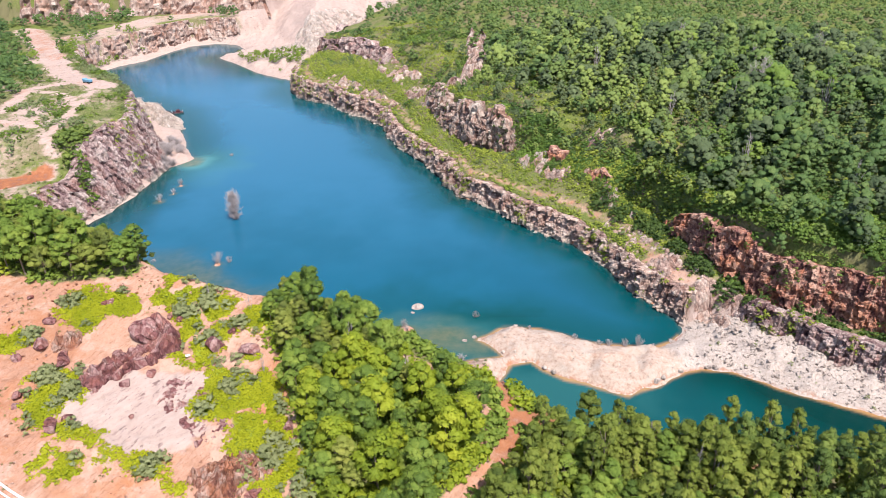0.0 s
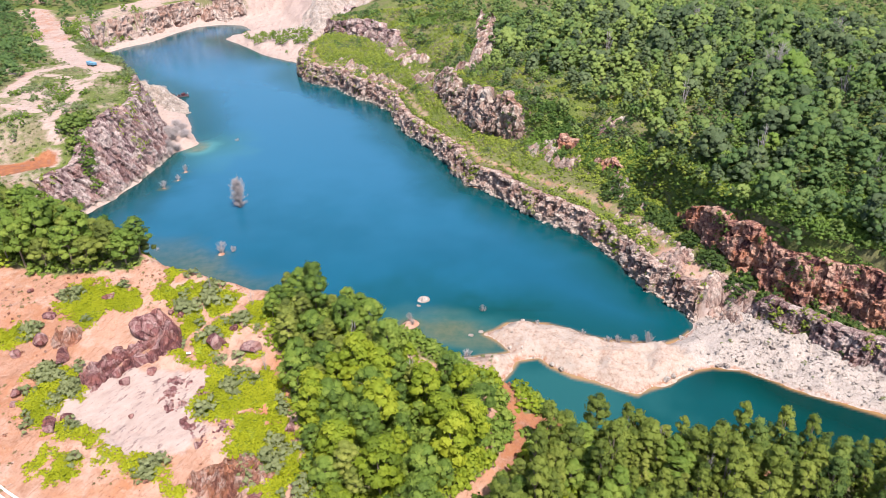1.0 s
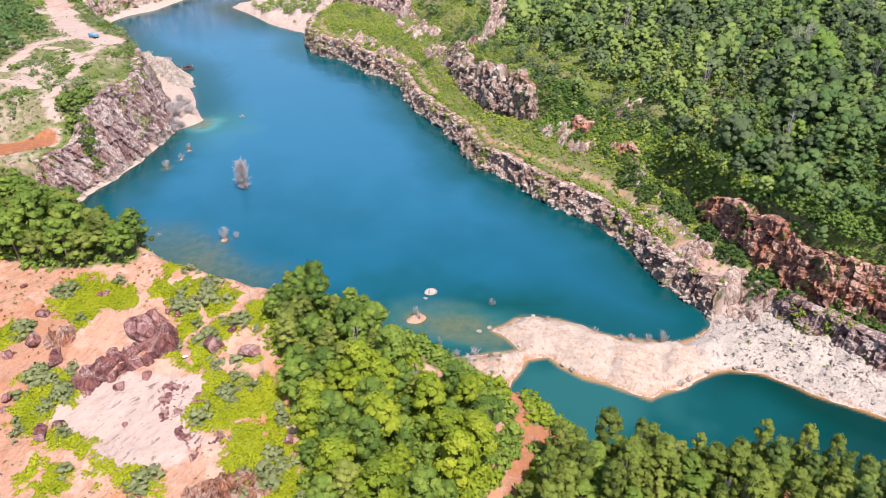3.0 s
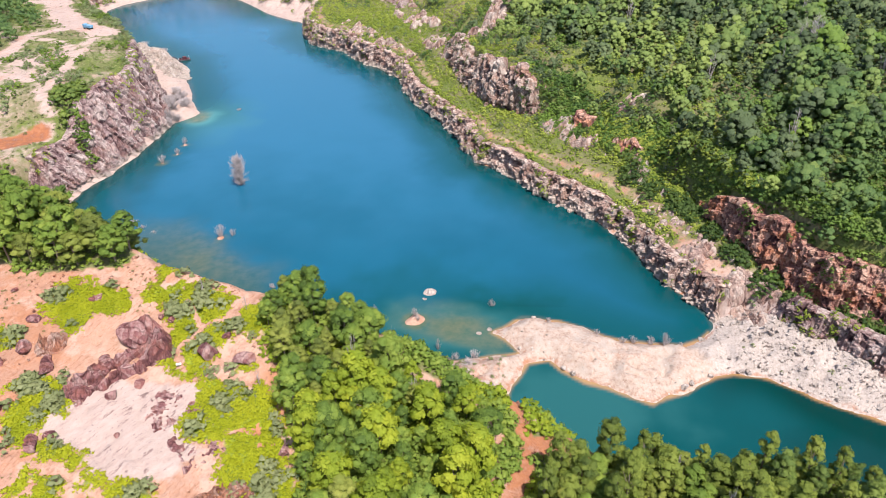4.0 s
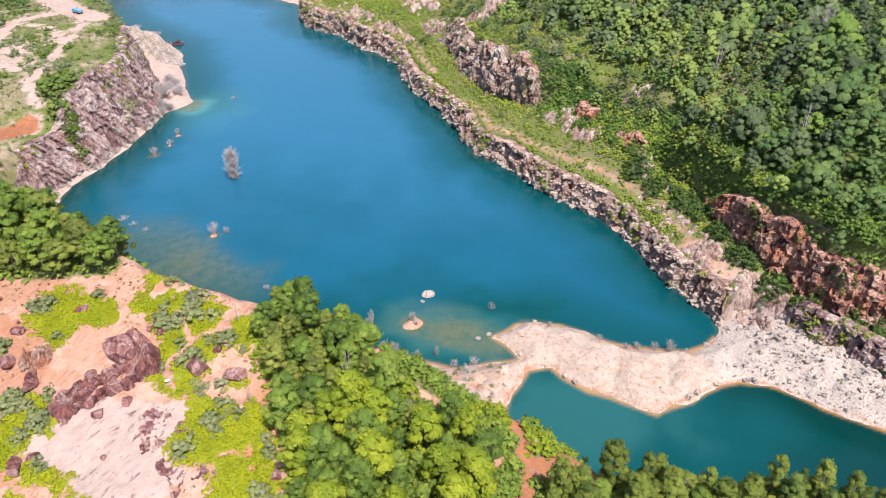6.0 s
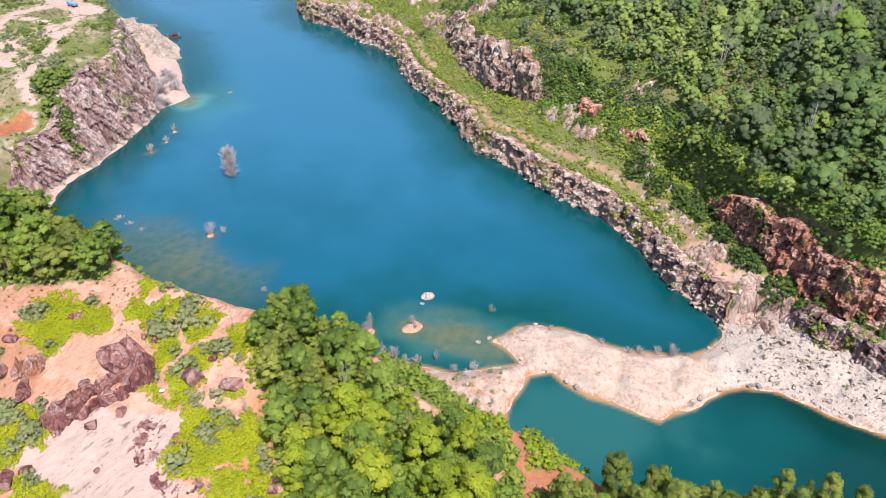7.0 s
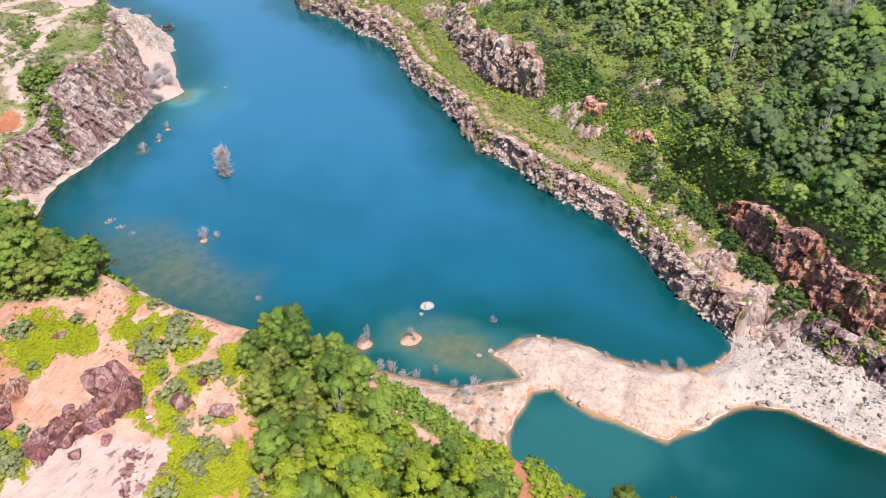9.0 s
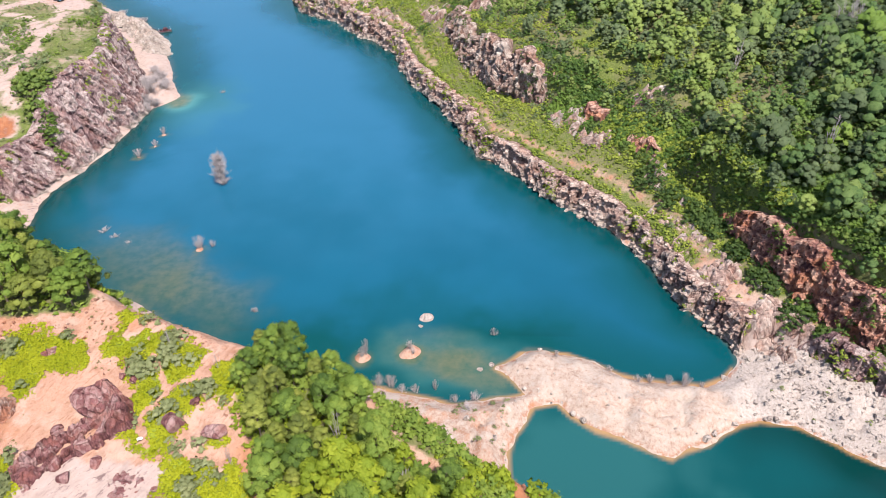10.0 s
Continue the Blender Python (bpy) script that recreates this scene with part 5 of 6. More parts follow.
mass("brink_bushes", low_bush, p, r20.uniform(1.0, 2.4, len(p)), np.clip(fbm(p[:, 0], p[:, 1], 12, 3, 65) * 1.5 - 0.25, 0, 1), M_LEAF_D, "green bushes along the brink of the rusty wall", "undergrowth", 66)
# thick growth on the steep step between the bench and the forest
p = jitter_grid(36, 84, 192, 268, 0.8, 67)
e2 = inside(UPPER, p[:, 0], p[:, 1])
p = p[(e2 > (np.where(p[:, 1] < 216, 3.0, -1.5))) & (e2 < 9) & (r20.uniform(0, 1, len(p)) < 0.75)]
tone = fbm(p[:, 0], p[:, 1], 9, 3, 68)
for nm, sel, mt, lb in (("step_bushes", tone < 0.44, M_LEAF_D, "dark green bushes on the steep step"), ("step_creeper", tone >= 0.44, M_BENCH, "light green creeper on the steep step")):
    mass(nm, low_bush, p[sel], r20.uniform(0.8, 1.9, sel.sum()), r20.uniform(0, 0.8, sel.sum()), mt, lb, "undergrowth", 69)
# green gully in the headland
GULLY = [(-158, 266), (-150, 262), (-143, 250), (-136, 250), (-137, 262), (-145, 276), (-158, 276)]
p = jitter_grid(-164, -132, 240, 282, 2.2, 54)
p = p[inside(GULLY, p[:, 0], p[:, 1]) + 8 * (fbm(p[:, 0], p[:, 1], 8, 3, 103) - 0.5) > 1]
mass("gully_bushes", low_bush, p, r20.uniform(1.8, 3.6, len(p)), r20.uniform(0, 0.8, len(p)), M_LEAF_D, "dense green bushes in the headland gully", "undergrowth", 55)
P = np.concatenate([q.reshape(-1, 3) for q, nm, seed in ledges if nm == "rock_face_headland"])
off = near_line([(-156, 264), (-148, 262.5), (-142, 260), (-138.5, 252)], P[:, 0], P[:, 1]) + 5 * (fbm(P[:, 0], P[:, 1], 7, 3, 104) - 0.5)
P = P[(off < 2.3) & (P[:, 2] > 6) & (r20.uniform(0, 1, len(P)) < 0.08)]
mass("gully_creeper", low_bush, P[:, :2], r20.uniform(0.9, 2.2, len(P)), r20.uniform(0, 0.8, len(P)), M_LEAF, "green creeper filling the gully in the headland", "undergrowth", 56, P[:, 2] - 0.3)
# headland top
p = jitter_grid(-260, -120, 215, 480, 2.3, 33)
w = inside(WEST, p[:, 0], p[:, 1])
want = (w > 3.5) & (bare_track(p[:, 0], p[:, 1]) < 0.25) & (r20.uniform(0, 1, len(p)) < 0.5 * smooth(17, 6, w) + 0.6 * smooth(0.56, 0.66, fbm(p[:, 0], p[:, 1], 22, 3, 89)) + 0.04) & in_sight(p)
p = p[want]
pick = fbm(p[:, 0], p[:, 1], 15, 3, 90)
for nm, sel, mt, lb in (("headland_bushes", pick > 0.56, M_LEAF, "green bushes on the headland"), ("headland_scrub", pick <= 0.56, M_OLIVE, "olive scrub on the headland")):
    mass(nm, low_bush, p[sel], r20.uniform(0.6, 2.1, sel.sum()), r20.uniform(0.1, 0.8, sel.sum()), mt, lb, "undergrowth", 34)
# rough grass over the bench and the headland
tuft = [crown(340 + i, 1.0, 0.8, 3, 9, 0.3, 0.7, 0.05) for i in range(5)]
p = np.r_[jitter_grid(-90, 112, 140, 440, 1.5, 51), jitter_grid(-235, -130, 226, 460, 1.9, 52)]
p = p[(cover(p[:, 0], p[:, 1])[2] + 0.25 * r20.normal(0, 1, len(p)) > 0.55) & in_sight(p) & (inside(UPPER, p[:, 0], p[:, 1]) < 12)]
p = p[(inside(EAST, p[:, 0], p[:, 1]) > 3) | (inside(WEST, p[:, 0], p[:, 1]) > 4)]
side = p[:, 0] > -120
for nm, sel, mt, lb in (("bench_grass", side, M_BENCH, "rough green grass on the quarry bench"), ("headland_grass", ~side, M_SHRUB, "rough dry grass on the headland")):
    mass(nm, tuft, p[sel], r20.uniform(0.4, 1.0, sel.sum()), np.clip(fbm(p[sel][:, 0], p[sel][:, 1], 12, 3, 102) * 1.4 - 0.2, 0, 1), mt, lb, "grass", 53)
# growth on the rock ledges
for P, nm, seed in ledges:
    if nm in ("rock_face_far", "rock_face_red", "rock_face_corner"):
        continue
    u, v = np.meshgrid(np.arange(P.shape[0]), np.linspace(0, 1, P.shape[1]), indexing="ij")
    grow = fbm(u * 0.5, v * 10, 13, 3, seed + 70) + 0.16 * (v - 0.6)
    more = nm in ("rock_face_upper", "rock_face_slope", "rock_face_step")
    idx = np.argwhere((grow > (0.52 if more else 0.63 if nm == "rock_face_headland" else 0.56)) & (v > (0.1 if more else 0.25)) & (v < 0.97) & (r20.uniform(0, 1, u.shape) < (0.035 if more else 0.045)))
    q = P[idx[:, 0], idx[:, 1]]
    lb = {"rock_face_east": "green tufts growing on the lakeside rock wall", "rock_face_headland": "green tufts growing on the headland rock"}.get(nm, "green tufts growing on the brown rock wall")
    if len(q):
        mass("ledge_growth", low_bush, q[:, :2], r20.uniform(0.45, 1.2, len(q)), r20.uniform(0, 0.8, len(q)), M_LEAF_D if more else M_BENCH, lb, "undergrowth", 35, q[:, 2] - 0.3)
# far spit and terrace
p = np.concatenate([jitter_grid(-150, -100, 474, 530, 4.0, 36), jitter_grid(-262, -225, 440, 540, 4.5, 37)])
p = p[(-inside(LAKE, p[:, 0], p[:, 1]) > 4.5) & (fbm(p[:, 0], p[:, 1], 16, 2, 92) > 0.40) & (bare_track(p[:, 0], p[:, 1]) < 0.2)]
mass("spit_bushes", far_protos, p, r20.uniform(0.3, 0.62, len(p)), r20.uniform(0, 0.7, len(p)), M_LEAF, "dark green bushes on the far shore", "undergrowth", 38)

# ---- rocks ----


def boulder_mesh(seed, mat, cuts=9, sub=3, lump=0.12, split=0.0):
    """A boulder: a ball cut by random planes, split along joints, then roughened."""
    r = np.random.default_rng(seed)
    bm = bmesh.new()
    bmesh.ops.create_icosphere(bm, subdivisions=sub, radius=1.0)
    v = np.array([p.co for p in bm.verts])
    f = np.array([[q.index for q in p.verts] for p in bm.faces])
    bm.free()
    for i in range(cuts):
        n = r.normal(0, 1, 3)
        n /= np.linalg.norm(n)
        k = r.uniform(0.5, 0.85)
        v = v - np.maximum(v @ n - k, 0)[:, None] * n
    u, w = v[:, 0] + 0.6 * v[:, 2] + seed, v[:, 1] - 0.5 * v[:, 2]
    name, gap = cells(u, w, 0.55, 0.95, seed)
    g = fbm(u * 2, w * 2, 0.8, 3, seed) - 0.5
    v = v * (1 + lump * g + split * (name - 0.5) - split * 0.5 * np.clip(1 - gap / 0.12, 0, 1))[:, None]
    return mesh_np("boulder", v, f, mat, True, joint=np.clip(1 - gap / 0.1, 0, 1) * min(1, split * 4), tide=np.zeros(len(v)), block=0.3 + 0.4 * name)


SHAPES = [boulder_mesh(400 + i, M_BOULDER, 9 + i % 4, 3, 0.2, 0.08) for i in range(7)]
CRAGS = [boulder_mesh(440 + i, M_BOULDER, 13, 5, 0.22, 0.2) for i in range(5)]
PALE = [boulder_mesh(420 + i, M_WHITE_ROCK, 12, 2, 0.15, 0.1) for i in range(6)]


def boulder(x, y, w, d, h, me, label, turn=0.0, tip=0.0, sink=0.3, name="boulder", group=""):
    z = max(float(height(np.array([x]), np.array([y]))[0]), -0.6)
    ob = new(name, me)
    ob.matrix_basis = pose(x, y, z + h * (0.5 - sink), tip, tip * 0.5, turn) @ Matrix.Diagonal((w / 2 * 1.15, d / 2 * 1.15, h / 2 * 1.15, 1))
    return tagged(ob, label, "rock", group)


DARK = "weathered dark brown boulder lying on orange soil"
NEAR_BOULDERS = [(-65.2, 130, 8.6, 6.6, 6.0), (-72.4, 115.4, 3.6, 3, 2.9), (-88, 125.5, 3.4, 3, 2.8), (-81.6, 121.2, 5.8, 3, 1.9), (-91.5, 122, 2.7, 2.4, 1.8), (-90.1, 134, 3.1, 2, 1.5),
                 (-79.1, 140, 3.1, 2, 1.5), (-99, 143, 1.8, 1.4, 1.1), (-61.8, 118, 2.5, 2.2, 1.2), (-65.7, 114.8, 2.5, 2.3, 1.9), (-85.6, 110.8, 2.3, 2, 1.5),
                 (-85.1, 108.4, 2, 1.8, 1.2), (-73.7, 105.8, 2.2, 2, 1.7)]
MORE_BOULDERS = [(-76, 103.8, 4.6, 2.5, 1.9), (-49.8, 125, 4.4, 3.4, 4.0), (-42.3, 123.5, 4.0, 3, 2.6), (-30.4, 103.4, 2.5, 2.2, 2.2), (-47.6, 129.6, 2.0, 1.8, 1.6),
                 (-63.2, 135, 1.9, 1.5, 1.1), (-60.6, 134.3, 1.7, 1.5, 1.3), (-33.7, 88.2, 3.2, 2.2, 1.6), (-61.4, 106, 1.2, 1.0, 0.8),
                 (-71, 124, 2.6, 2, 1.6)]
for i, (x, y, w, d, h) in enumerate(NEAR_BOULDERS + MORE_BOULDERS):
    big = w > 5
    boulder(x, y, w, d, h * (1.25 if big else 1), CRAGS[i % 5] if big else SHAPES[i % 7], "large purple-brown rock outcrop on the bare slope" if big else DARK, 37.0 * i % 360, (i % 5 - 2) * 6.0, 0.3, "rock_outcrop" if big else "boulder")
boulder(-8.5, 182, 4.4, 3.0, 2.6, PALE[0], "pale boulder standing in the lake", 20, 0, 0.36)
boulder(-10.2, 179, 1.6, 1.4, 1.2, PALE[1], "small pale rock in shallow water", 50, 0, 0.25)
for i, (x, y, w) in enumerate([(8, 165.8, 1.7), (5, 164.3, 1.9), (14, 171, 1.1), (20, 171, 1.4), (24, 168.5, 1.2), (15.5, 158, 1.3), (26, 151, 1.6), (28, 149, 1.9),
                               (54, 144.5, 2.2), (56, 146, 1.8), (69.5, 150.8, 1.4), (71, 150.3, 1.9), (68.5, 150.5, 1.2), (2, 147, 1.6), (8, 142, 1.4), (63, 163, 1.8)]):
    boulder(x, y, w, w * 0.8, w * 0.7, PALE[i % 6], "pale angular rock at the edge of the sand bar", 71.0 * i, 0, 0.25, group="rocks along the sand bar")
boulder(17.4, 104.6, 2.0, 1.6, 1.5, PALE[2], "white boulder in the red clearing", 30, 0, 0.25)
# rubble between the two waters and below the quarry wall
def rubble(seed):
    r = np.random.default_rng(seed)
    v = np.array([(a, b, c) for a in (-1, 1) for b in (-1, 1) for c in (-1, 1)], float) * 0.5
    v = v * r.uniform(0.6, 1.1, (8, 1)) + r.normal(0, 0.1, (8, 3))
    return v, np.array([(0, 1, 3, 2), (4, 6, 7, 5), (0, 4, 5, 1), (2, 3, 7, 6), (0, 2, 6, 4), (1, 5, 7, 3)])


stones = [rubble(500 + i) for i in range(12)]
p = jitter_grid(54, 112, 126, 172, 0.5, 39)
d = -np.maximum(inside(LAKE, p[:, 0], p[:, 1]), inside(LAGOON, p[:, 0], p[:, 1]))
e1 = inside(EAST, p[:, 0], p[:, 1])
dens = smooth(60, 72, p[:, 0]) * smooth(0.30, 0.5, fbm(p[:, 0], p[:, 1], 8, 3, 95) + 0.12 * smooth(8, 1, -e1))
p = p[(d > 0.6) & (e1 < np.where(p[:, 0] < 80, 7.0, 1.5)) & (r20.uniform(0, 1, len(p)) < 0.08 + 0.9 * dens)]
q = jitter_grid(10, 66, 138, 172, 0.8, 40)
dq = -np.maximum(inside(LAKE, q[:, 0], q[:, 1]), inside(LAGOON, q[:, 0], q[:, 1]))
q = q[(dq > 0.2) & (r20.uniform(0, 1, len(q)) < 0.04 + 0.3 * smooth(0.48, 0.64, fbm(q[:, 0], q[:, 1], 7, 3, 96)))]
t = jitter_grid(-4, 14, 134, 154, 1.0, 44)
t = t[(-np.maximum(inside(LAKE, t[:, 0], t[:, 1]), inside(LAGOON, t[:, 0], t[:, 1])) > 0.3) & (inside(NEAR, t[:, 0], t[:, 1]) < 2) & (r20.uniform(0, 1, len(t)) < 0.18)]
p = np.r_[p, q, t]
sizes = 0.14 + 0.42 * r20.uniform(0, 1, len(p)) ** 5
zs = height(p[:, 0], p[:, 1])
vs, fs = [], []
big_rocks = []
for i, ((x, y), z, sc) in enumerate(zip(p, zs, sizes)):
    if sc > 0.36 and len(big_rocks) < 280:
        big_rocks.append((x, y, z, sc))
        continue
    v, f = stones[i % 12]
    m = np.array(Euler(r20.uniform(-0.5, 0.5, 3) + np.array([0, 0, i])).to_matrix())
    vs.append((v * sc * np.array([1.3, 1, 0.7])) @ m.T + np.array([x, y, z + 0.1 * sc]))
    fs.append(f + 8 * len(fs))
vs, fs = np.concatenate(vs), np.concatenate(fs)
rubble_slope = new("rubble", mesh_np("rubble", vs, fs, M_WHITE_ROCK, joint=np.zeros(len(vs)), tide=np.zeros(len(vs)), block=np.repeat(r20.uniform(0.3, 0.9, len(vs) // 8), 8)))
tagged(rubble_slope, "pale broken stones strewn below the quarry wall", "rubble", kind="stuff")
stone_meshes = [mesh_np("rock", v, f, M_WHITE_ROCK, joint=np.zeros(8), tide=np.zeros(8), block=np.full(8, 0.6)) for v, f in stones]
talus = tagged(new("talus_rocks"), "larger pale angular rocks of the rubble slope", "rocks", kind="structure")
for i, (x, y, z, sc) in enumerate(big_rocks):
    ob = part("rock", stone_meshes[i % 12], talus)
    k = sc * (1.1 + 0.9 * (i % 9 == 0))
    ob.matrix_basis = pose(float(x), float(y), float(z) + 0.15 * k, 20 * math.sin(i), 20 * math.cos(2.3 * i), 47.0 * i) @ Matrix.Diagonal((1.3 * k, k, 0.8 * k, 1))
# stones and dry tufts strewn over the bare near slope
p = jitter_grid(-112, -22, 82, 158, 1.0, 46)
bare_soil = (any_zone(LIME_ZONES + [CLUSTER, COVE], p[:, 0], p[:, 1]) < 0) & (inside(NEAR, p[:, 0], p[:, 1]) > 3)
heap = fbm(p[:, 0], p[:, 1], 7, 3, 98)
q = p[bare_soil & (inside(SLAB, p[:, 0], p[:, 1]) < -1) & (r20.uniform(0, 1, len(p)) < 0.55 * smooth(0.5, 0.66, heap))]
vs, fs = [], []
for i, ((x, y), z) in enumerate(zip(q, height(q[:, 0], q[:, 1]))):
    v, f = stones[i % 12]
    sc = 0.12 + 0.5 * float(r20.uniform(0, 1)) ** 4
    m = np.array(Euler((0.3 * math.sin(i), 0.3 * math.cos(i), float(i))).to_matrix())
    vs.append((v * sc * np.array([1.3, 1, 0.8])) @ m.T + np.array([x, y, z + 0.15 * sc]))
    fs.append(f + 8 * len(fs))
vs, fs = np.concatenate(vs), np.concatenate(fs)
tagged(new("slope_stones", mesh_np("slope_stones", vs, fs, M_CRAG, joint=np.zeros(len(vs)), tide=np.zeros(len(vs)), block=np.repeat(r20.uniform(0.2, 0.8, len(vs) // 8), 8))),
       "small reddish stones strewn over the bare slope", "stones", kind="stuff")
q = p[bare_soil & (inside(SLAB, p[:, 0], p[:, 1]) < 0) & (r20.uniform(0, 1, len(p)) < 0.4 * smooth(0.58, 0.7, fbm(p[:, 0], p[:, 1], 10, 3, 100)) + 0.004)]
mass("dry_tufts", low_bush, q, r20.uniform(0.15, 0.5, len(q)), r20.uniform(0, 1, len(q)), M_DRY, "dry grass tufts on the bare slope", "grass", 47)
q = np.concatenate([jitter_grid(72, 104, 134, 160, 2.2, 48), jitter_grid(-12, 12, 134, 156, 1.8, 49)])
dq = -np.maximum(inside(LAKE, q[:, 0], q[:, 1]), inside(LAGOON, q[:, 0], q[:, 1]))
q = q[(dq > 1.0) & (r20.uniform(0, 1, len(q)) < 0.28 * smooth(0.5, 0.62, fbm(q[:, 0], q[:, 1], 7, 3, 101)))]
mass("shore_tufts", low_bush, q, r20.uniform(0.3, 1.0, len(q)), r20.uniform(0, 1, len(q)), M_SHRUB, "olive tufts on the stony shore", "grass", 50)
# bare white rock point by the raft
rock_drape("rock_point", [(-186, 404), (-176, 398), (-165, 389), (-155, 377), (-146, 366), (-139, 356)], 19, 0.7, 1.5, 0.40, M_POINT, "bleached broken rock point beside the lake", (3.5, 2.2), 21, 0.5)

# ---- leafless shrubs and trees ----
THICK_TWIGS = [mesh_np("twigs", *bare(640 + i, 1.0, 0.42, 60, 18, 0.006), M_TWIG) for i in range(2)]
TWIGS = [mesh_np("twigs", *bare(600 + i, 1.0, 0.45, 26, 12, 0.007), M_TWIG) for i in range(4)]
DEAD = [mesh_np("dead_wood", *bare(620 + i, 1.0, 0.32, 5, 10, 0.011), M_TWIG) for i in range(3)]


def twiggy(name, x, y, tall, wide, label, meshes, category="shrub", group="", z=None):
    """A leafless plant scaled from a mesh one metre tall, its stems kept thin."""
    i = int(abs(x * 7 + y * 3)) % len(meshes)
    ob = new(name, meshes[i])
    h = max(float(height(np.array([x]), np.array([y]))[0]), -0.5) if z is None else z
    ob.matrix_basis = pose(x, y, h, 0, 0, 50.0 * (x + y)) @ Matrix.Diagonal((wide, wide, tall, 1))
    return tagged(ob, label, category, group)


GREY = "bleached leafless shrub standing in the lake shallows"


def plume(seed, branches=300):
    """A dense leafless crown about one metre tall: several stems that part low, thick with fine twigs, narrowing to the top."""
    r = np.random.default_rng(seed)
    out = []
    for i in range(7):
        az, sp = 0.9 * i + r.uniform(-0.3, 0.3), r.uniform(0.03, 0.2) * (i > 0)
        top = np.array([math.cos(az) * sp, math.sin(az) * sp, r.uniform(0.62, 0.9) if i else 0.98])
        out.append(tube((0, 0, -0.05), top * np.array([0.5, 0.5, 0.45]), 0.010, 0.007, 4))
        out.append(tube(top * np.array([0.5, 0.5, 0.45]), top, 0.007, 0.002, 4))
    for i in range(branches):
        f, az = 0.02 + 0.88 * r.uniform(0, 1), r.uniform(0, 6.28)
        far = 0.36 * math.sin(math.pi * (0.2 + 0.72 * f)) ** 0.7 * r.uniform(0.3, 1.0)
        st = np.array([r.normal(0, 0.03), r.normal(0, 0.03), f])
        en = st + np.array([math.cos(az) * far, math.sin(az) * far, far * r.uniform(0.15, 0.75)])
        out.append(tube(st, en, 0.005, 0.002, 3))
        for k in range(11):
            a = st + (en - st) * r.uniform(0.25, 1.0)
            out.append(tube(a, a + r.normal(0, 0.035, 3) + np.array([0, 0, 0.045]), 0.0028, 0.0013, 3))
    return mesh_np("dead_wood", *join(out), M_TWIG)


twiggy("dead_tree", -81.3, 246.5, 12.4, 10.5, "large bleached leafless tree standing in the lake", [plume(660)], "tree")
for x, y, tall, wide in [(-117, 264.3, 3.2, 4.5), (-114, 272.5, 2.6, 3.4), (-113.8, 281.3, 3.0, 4.2), (-102, 318.6, 1.8, 3.2), (-77.9, 210.6, 4.6, 5.0), (-74.5, 212, 3.0, 3.5),
                         (8.8, 176.3, 2.8, 3.0), (-12.2, 169.5, 3.2, 3.0), (-11.4, 168.4, 2.0, 2.4), (-23, 168, 5.6, 3.4), (-23.8, 167, 3.2, 3.0), (-54.7, 183.5, 2.2, 3.0), (-110.4, 219, 1.8, 5.0), (-106, 216, 1.5, 4.0), (-101, 213, 1.2, 3.0)]:
    twiggy("dead_shrub", x, y, tall, wide, GREY, TWIGS, "shrub", "dead shrubs in the lake")
for x, y, tall, wide in [(53, 160.2, 4.2, 4.6), (49.5, 161, 2.6, 3.6), (45.1, 161.4, 2.4, 3.6), (42.2, 161, 2.0, 3.2), (36, 164, 1.8, 2.6), (24, 169.5, 1.4, 2.0), (57, 160, 1.6, 2.4), (3.8, 154.6, 2.6, 4.4),
                         (-5.5, 157.6, 4.4, 2.0), (-10.2, 157, 2.8, 3.4), (-16, 158.4, 4.6, 4.8), (-19, 159, 4.0, 4.0), (-13, 157, 2.4, 3.6), (-1, 154.6, 2.2, 3.4), (2, 150.5, 1.2, 5.0)]:
    twiggy("dead_shrub", x, y, tall, wide, "grey leafless shrub at the edge of the sand", TWIGS, "shrub", "bare shrubs along the shore")
for x, y, tall, wide in [(-128.5, 303.5, 5, 9), (-131, 297, 4.5, 8), (-129.5, 290, 4, 7), (-130.5, 327, 3.6, 9), (-134, 330, 3.4, 9), (-136, 334, 3.0, 9), (-127, 322, 2.6, 7), (-132, 322, 3.0, 9), (-168, 404, 2.8, 7), (-182, 412, 2.8, 7), (-126.5, 318, 4.2, 9), (-129, 311, 4.6, 9), (-133, 317, 4.5, 10), (-125.5, 305, 3.6, 7), (-127, 300, 4.2, 7)]:
    twiggy("dead_shrub", x, y, tall, wide, "hazy grey leafless thicket below the headland", THICK_TWIGS, "shrub", "grey thickets below the headland")
for x, y, tall in [(-14, 136.5, 9.5), (-20, 122, 9.5), (-8, 113, 8.5), (2, 103, 8), (36, 112, 10), (40, 106, 9.5), (47, 98, 10.5), (50, 96, 9.5), (72, 101, 10), (78, 94, 10), (60, 88, 10), (-38, 118, 5.5), (-45, 137, 5.5), (-56, 142, 5)]:
    twiggy("dead_tree", x, y, tall, tall * 0.55, "pale bare dead tree among green trees", DEAD, "tree", "dead trees on the near hill")
for x, y, tall in [(112, 341, 15), (125, 278, 15), (118, 189, 11), (163, 314, 15), (97, 214, 13), (104, 252, 13), (86, 263, 11), (136, 246, 13), (70, 330, 12), (60, 345, 12), (130, 300, 13)]:
    twiggy("dead_tree", x, y, tall, tall * 0.8, "pale bare dead tree above the forest", TWIGS if tall > 14 else DEAD, "tree", "dead trees in the forest")


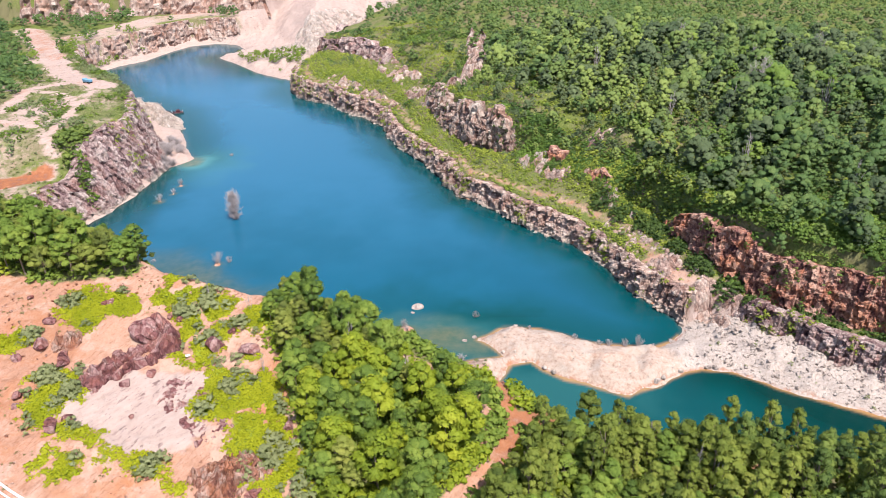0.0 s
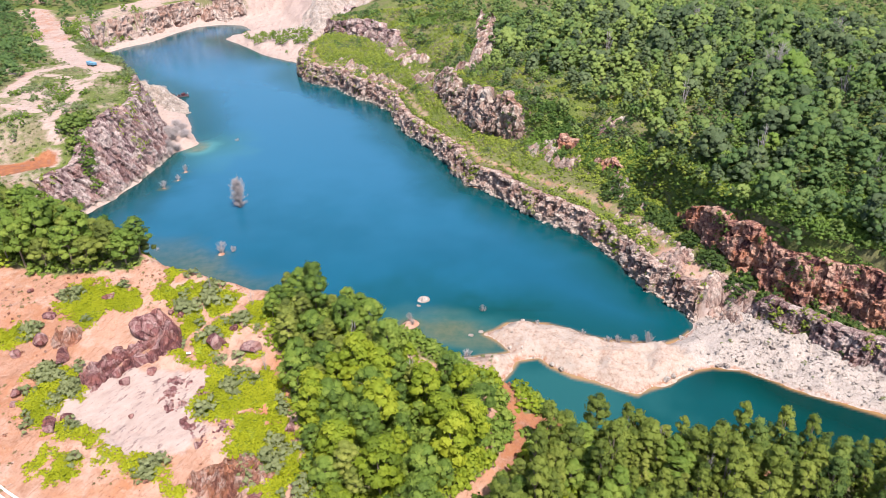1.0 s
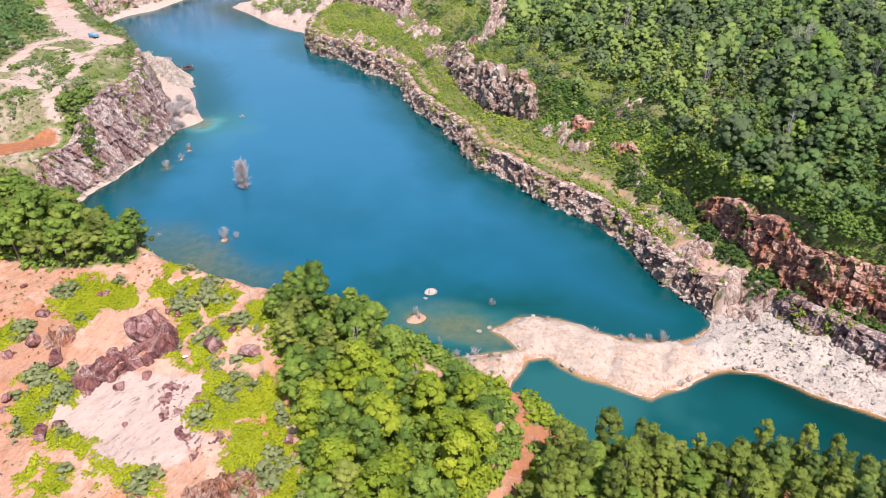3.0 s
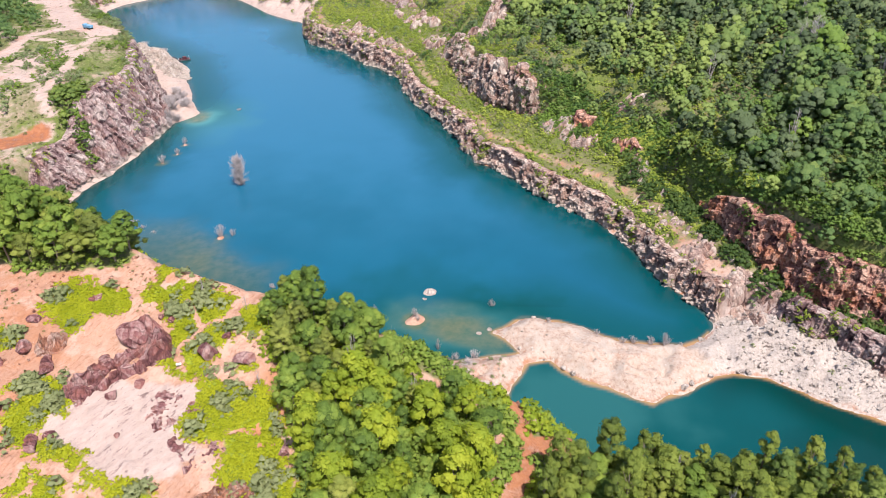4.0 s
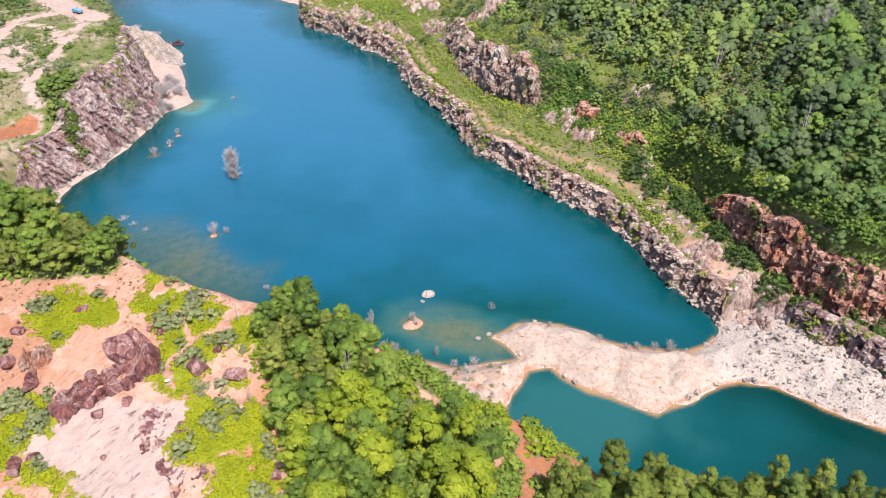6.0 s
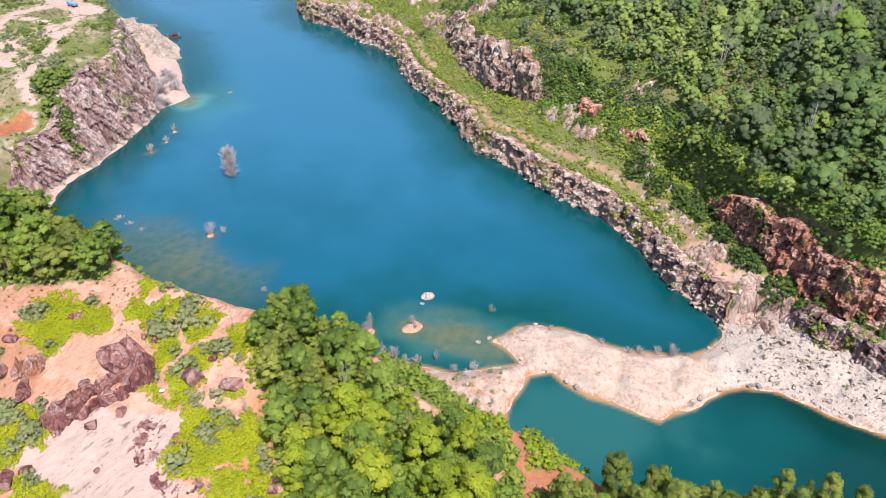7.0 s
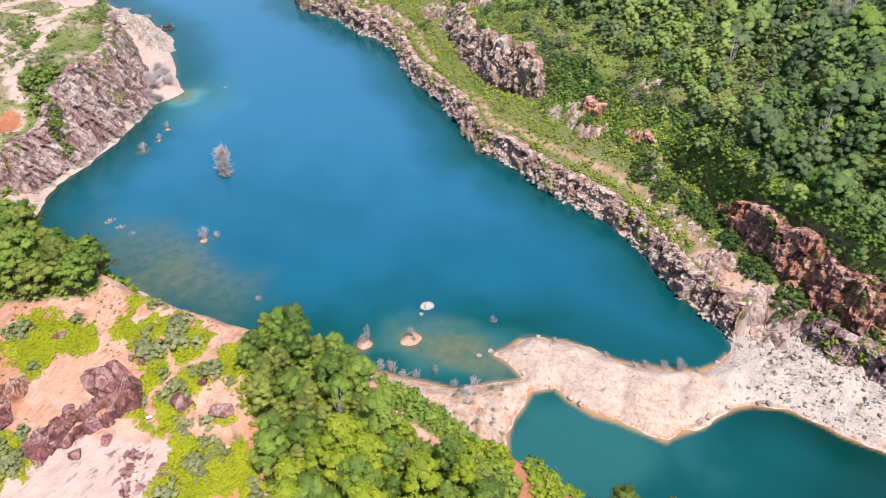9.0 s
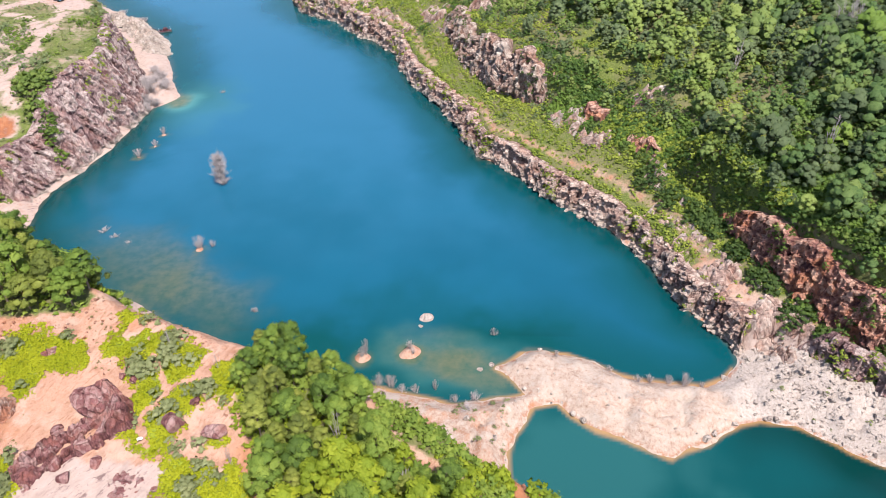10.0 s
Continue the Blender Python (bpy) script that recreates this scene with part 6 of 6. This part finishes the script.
# ---- made things ----
def box(sx, sy, sz, at, mat, cut=0.06):
    bm = bmesh.new()
    bmesh.ops.create_cube(bm, size=1.0, matrix=Matrix.Translation(at) @ Matrix.Diagonal((sx, sy, sz, 1)))
    bmesh.ops.bevel(bm, geom=bm.edges[:], offset=cut, segments=1, affect='EDGES')
    me = bpy.data.meshes.new("box")
    bm.to_mesh(me)
    bm.free()
    me.materials.append(mat)
    return me


def drum(rad, length, at, axis, mat, n=14):
    bm = bmesh.new()
    turn = Matrix.Rotation(radians(90), 4, axis) if axis in "XY" else Matrix()
    bmesh.ops.create_cone(bm, cap_ends=True, segments=n, radius1=rad, radius2=rad, depth=length, matrix=Matrix.Translation(at) @ turn)
    me = bpy.data.meshes.new("drum")
    bm.to_mesh(me)
    bm.free()
    me.materials.append(mat)
    return me


M_BLUE = plain("faded_blue_paint", (0.14, 0.30, 0.45), 0.5)
M_LIGHT = plain("pale_paint", (0.62, 0.64, 0.66), 0.5)
M_DARK = plain("dark_grey_steel", (0.04, 0.04, 0.045), 0.6, 0.4)
M_MAROON = plain("maroon_paint", (0.07, 0.022, 0.03), 0.5)
M_TYRE = plain("black_rubber", (0.02, 0.02, 0.02), 0.85)
M_PIPE = plain("white_pipe", (0.75, 0.77, 0.82), 0.4, vary=0.1)
M_GLASS = plain("dark_window_glass", (0.02, 0.03, 0.04), 0.1)

# lorry on the headland track
lorry = tagged(new("lorry"), "small parked lorry with faded blue cab and load bed", "truck")
part("load_bed", box(2.3, 4.2, 1.3, (0, -0.9, 1.75), M_BLUE), lorry, "faded blue load bed")
cab = part("cab", box(2.2, 1.9, 1.9, (0, 2.35, 1.75), M_BLUE, 0.15), lorry, "faded blue cab")
part("windscreen", box(1.9, 0.06, 0.75, (0, 3.31, 2.2), M_GLASS, 0.01), cab)
part("chassis", box(1.2, 6.0, 0.35, (0, 0.2, 0.85), M_DARK), lorry)
for sx in (-1, 1):
    for wy0 in (-2.1, -1.0, 2.3):
        part("wheel", drum(0.5, 0.35, (sx * 0.98, wy0, 0.5), "Y", M_TYRE), lorry)
lorry.matrix_basis = put(-181.0, 355.5, 0.85, 62.0, 0.05)

# pump raft beside the white rock point
raft = tagged(new("pump_raft"), "dark maroon pump raft floating beside the rocks", "boat")
for sx in (-1.1, 1.1):
    part("pontoon", drum(0.55, 6.4, (0, sx, 0.15), "Y", M_DARK), raft, "dark steel float")
part("deck", box(6.0, 3.0, 0.16, (0, 0, 0.74), M_MAROON, 0.03), raft)
housing = part("engine_housing", box(2.2, 1.6, 1.3, (0.4, 0, 1.45), M_MAROON, 0.12), raft, "maroon engine housing")
part("exhaust", drum(0.09, 0.9, (0.9, 0.4, 2.45), "Z", M_DARK), housing)
part("winch", drum(0.4, 1.4, (-1.9, 0, 1.2), "X", M_DARK), raft)
for px in (-2.8, 2.8):
    for py in (-1.35, 1.35):
        part("post", drum(0.06, 1.1, (px, py, 1.35), "Z", M_LIGHT, 8), raft)
raft.matrix_basis = pose(-151.5, 389.0, 0.0, 0, 0, 25)


def pipe_run(name, pts, rad, mat, label, lift=0.25):
    """A pipe laid over the ground along a line."""
    q, n, t = resample(pts, 2.5)
    z = np.maximum(height(q[:, 0], q[:, 1]), 0.2) + lift
    z = np.convolve(np.r_[z[:1], z, z[-1:]], np.ones(3) / 3, "valid")
    P = np.c_[q, z]
    v, f = join([tube(a, b, rad, rad, 8) for a, b in zip(P, P[1:])])
    return tagged(new(name, mesh_np(name, v, f, mat, False)), label, "pipe")


pipe_run("pipe", [(-82.5, 93.2), (-78.8, 90.6), (-74, 88.0), (-66, 83.5)], 0.22, M_PIPE, "white plastic water pipe lying on orange soil")
pipe_run("pipe", [(-83.0, 92.2), (-79.3, 89.6), (-74.5, 87.0), (-66.5, 82.5)], 0.16, M_PIPE, "thin white plastic pipe lying on orange soil")
pipe_run("hose", [(-182, 378), (-172, 384), (-162, 387), (-154, 388.5)], 0.22, M_DARK, "dark hose laid over the rocks to the raft", 0.6)
sheet = tagged(new("litter_sheet", box(0.9, 0.5, 0.08, (0, 0, 0), M_PIPE, 0.02)), "scrap of white sheet lying on the creeper", "litter")
sheet.matrix_basis = pose(-55, 121.8, float(height(np.array([-55.0]), np.array([121.8]))[0]) + 0.75, 12, 8, 30)
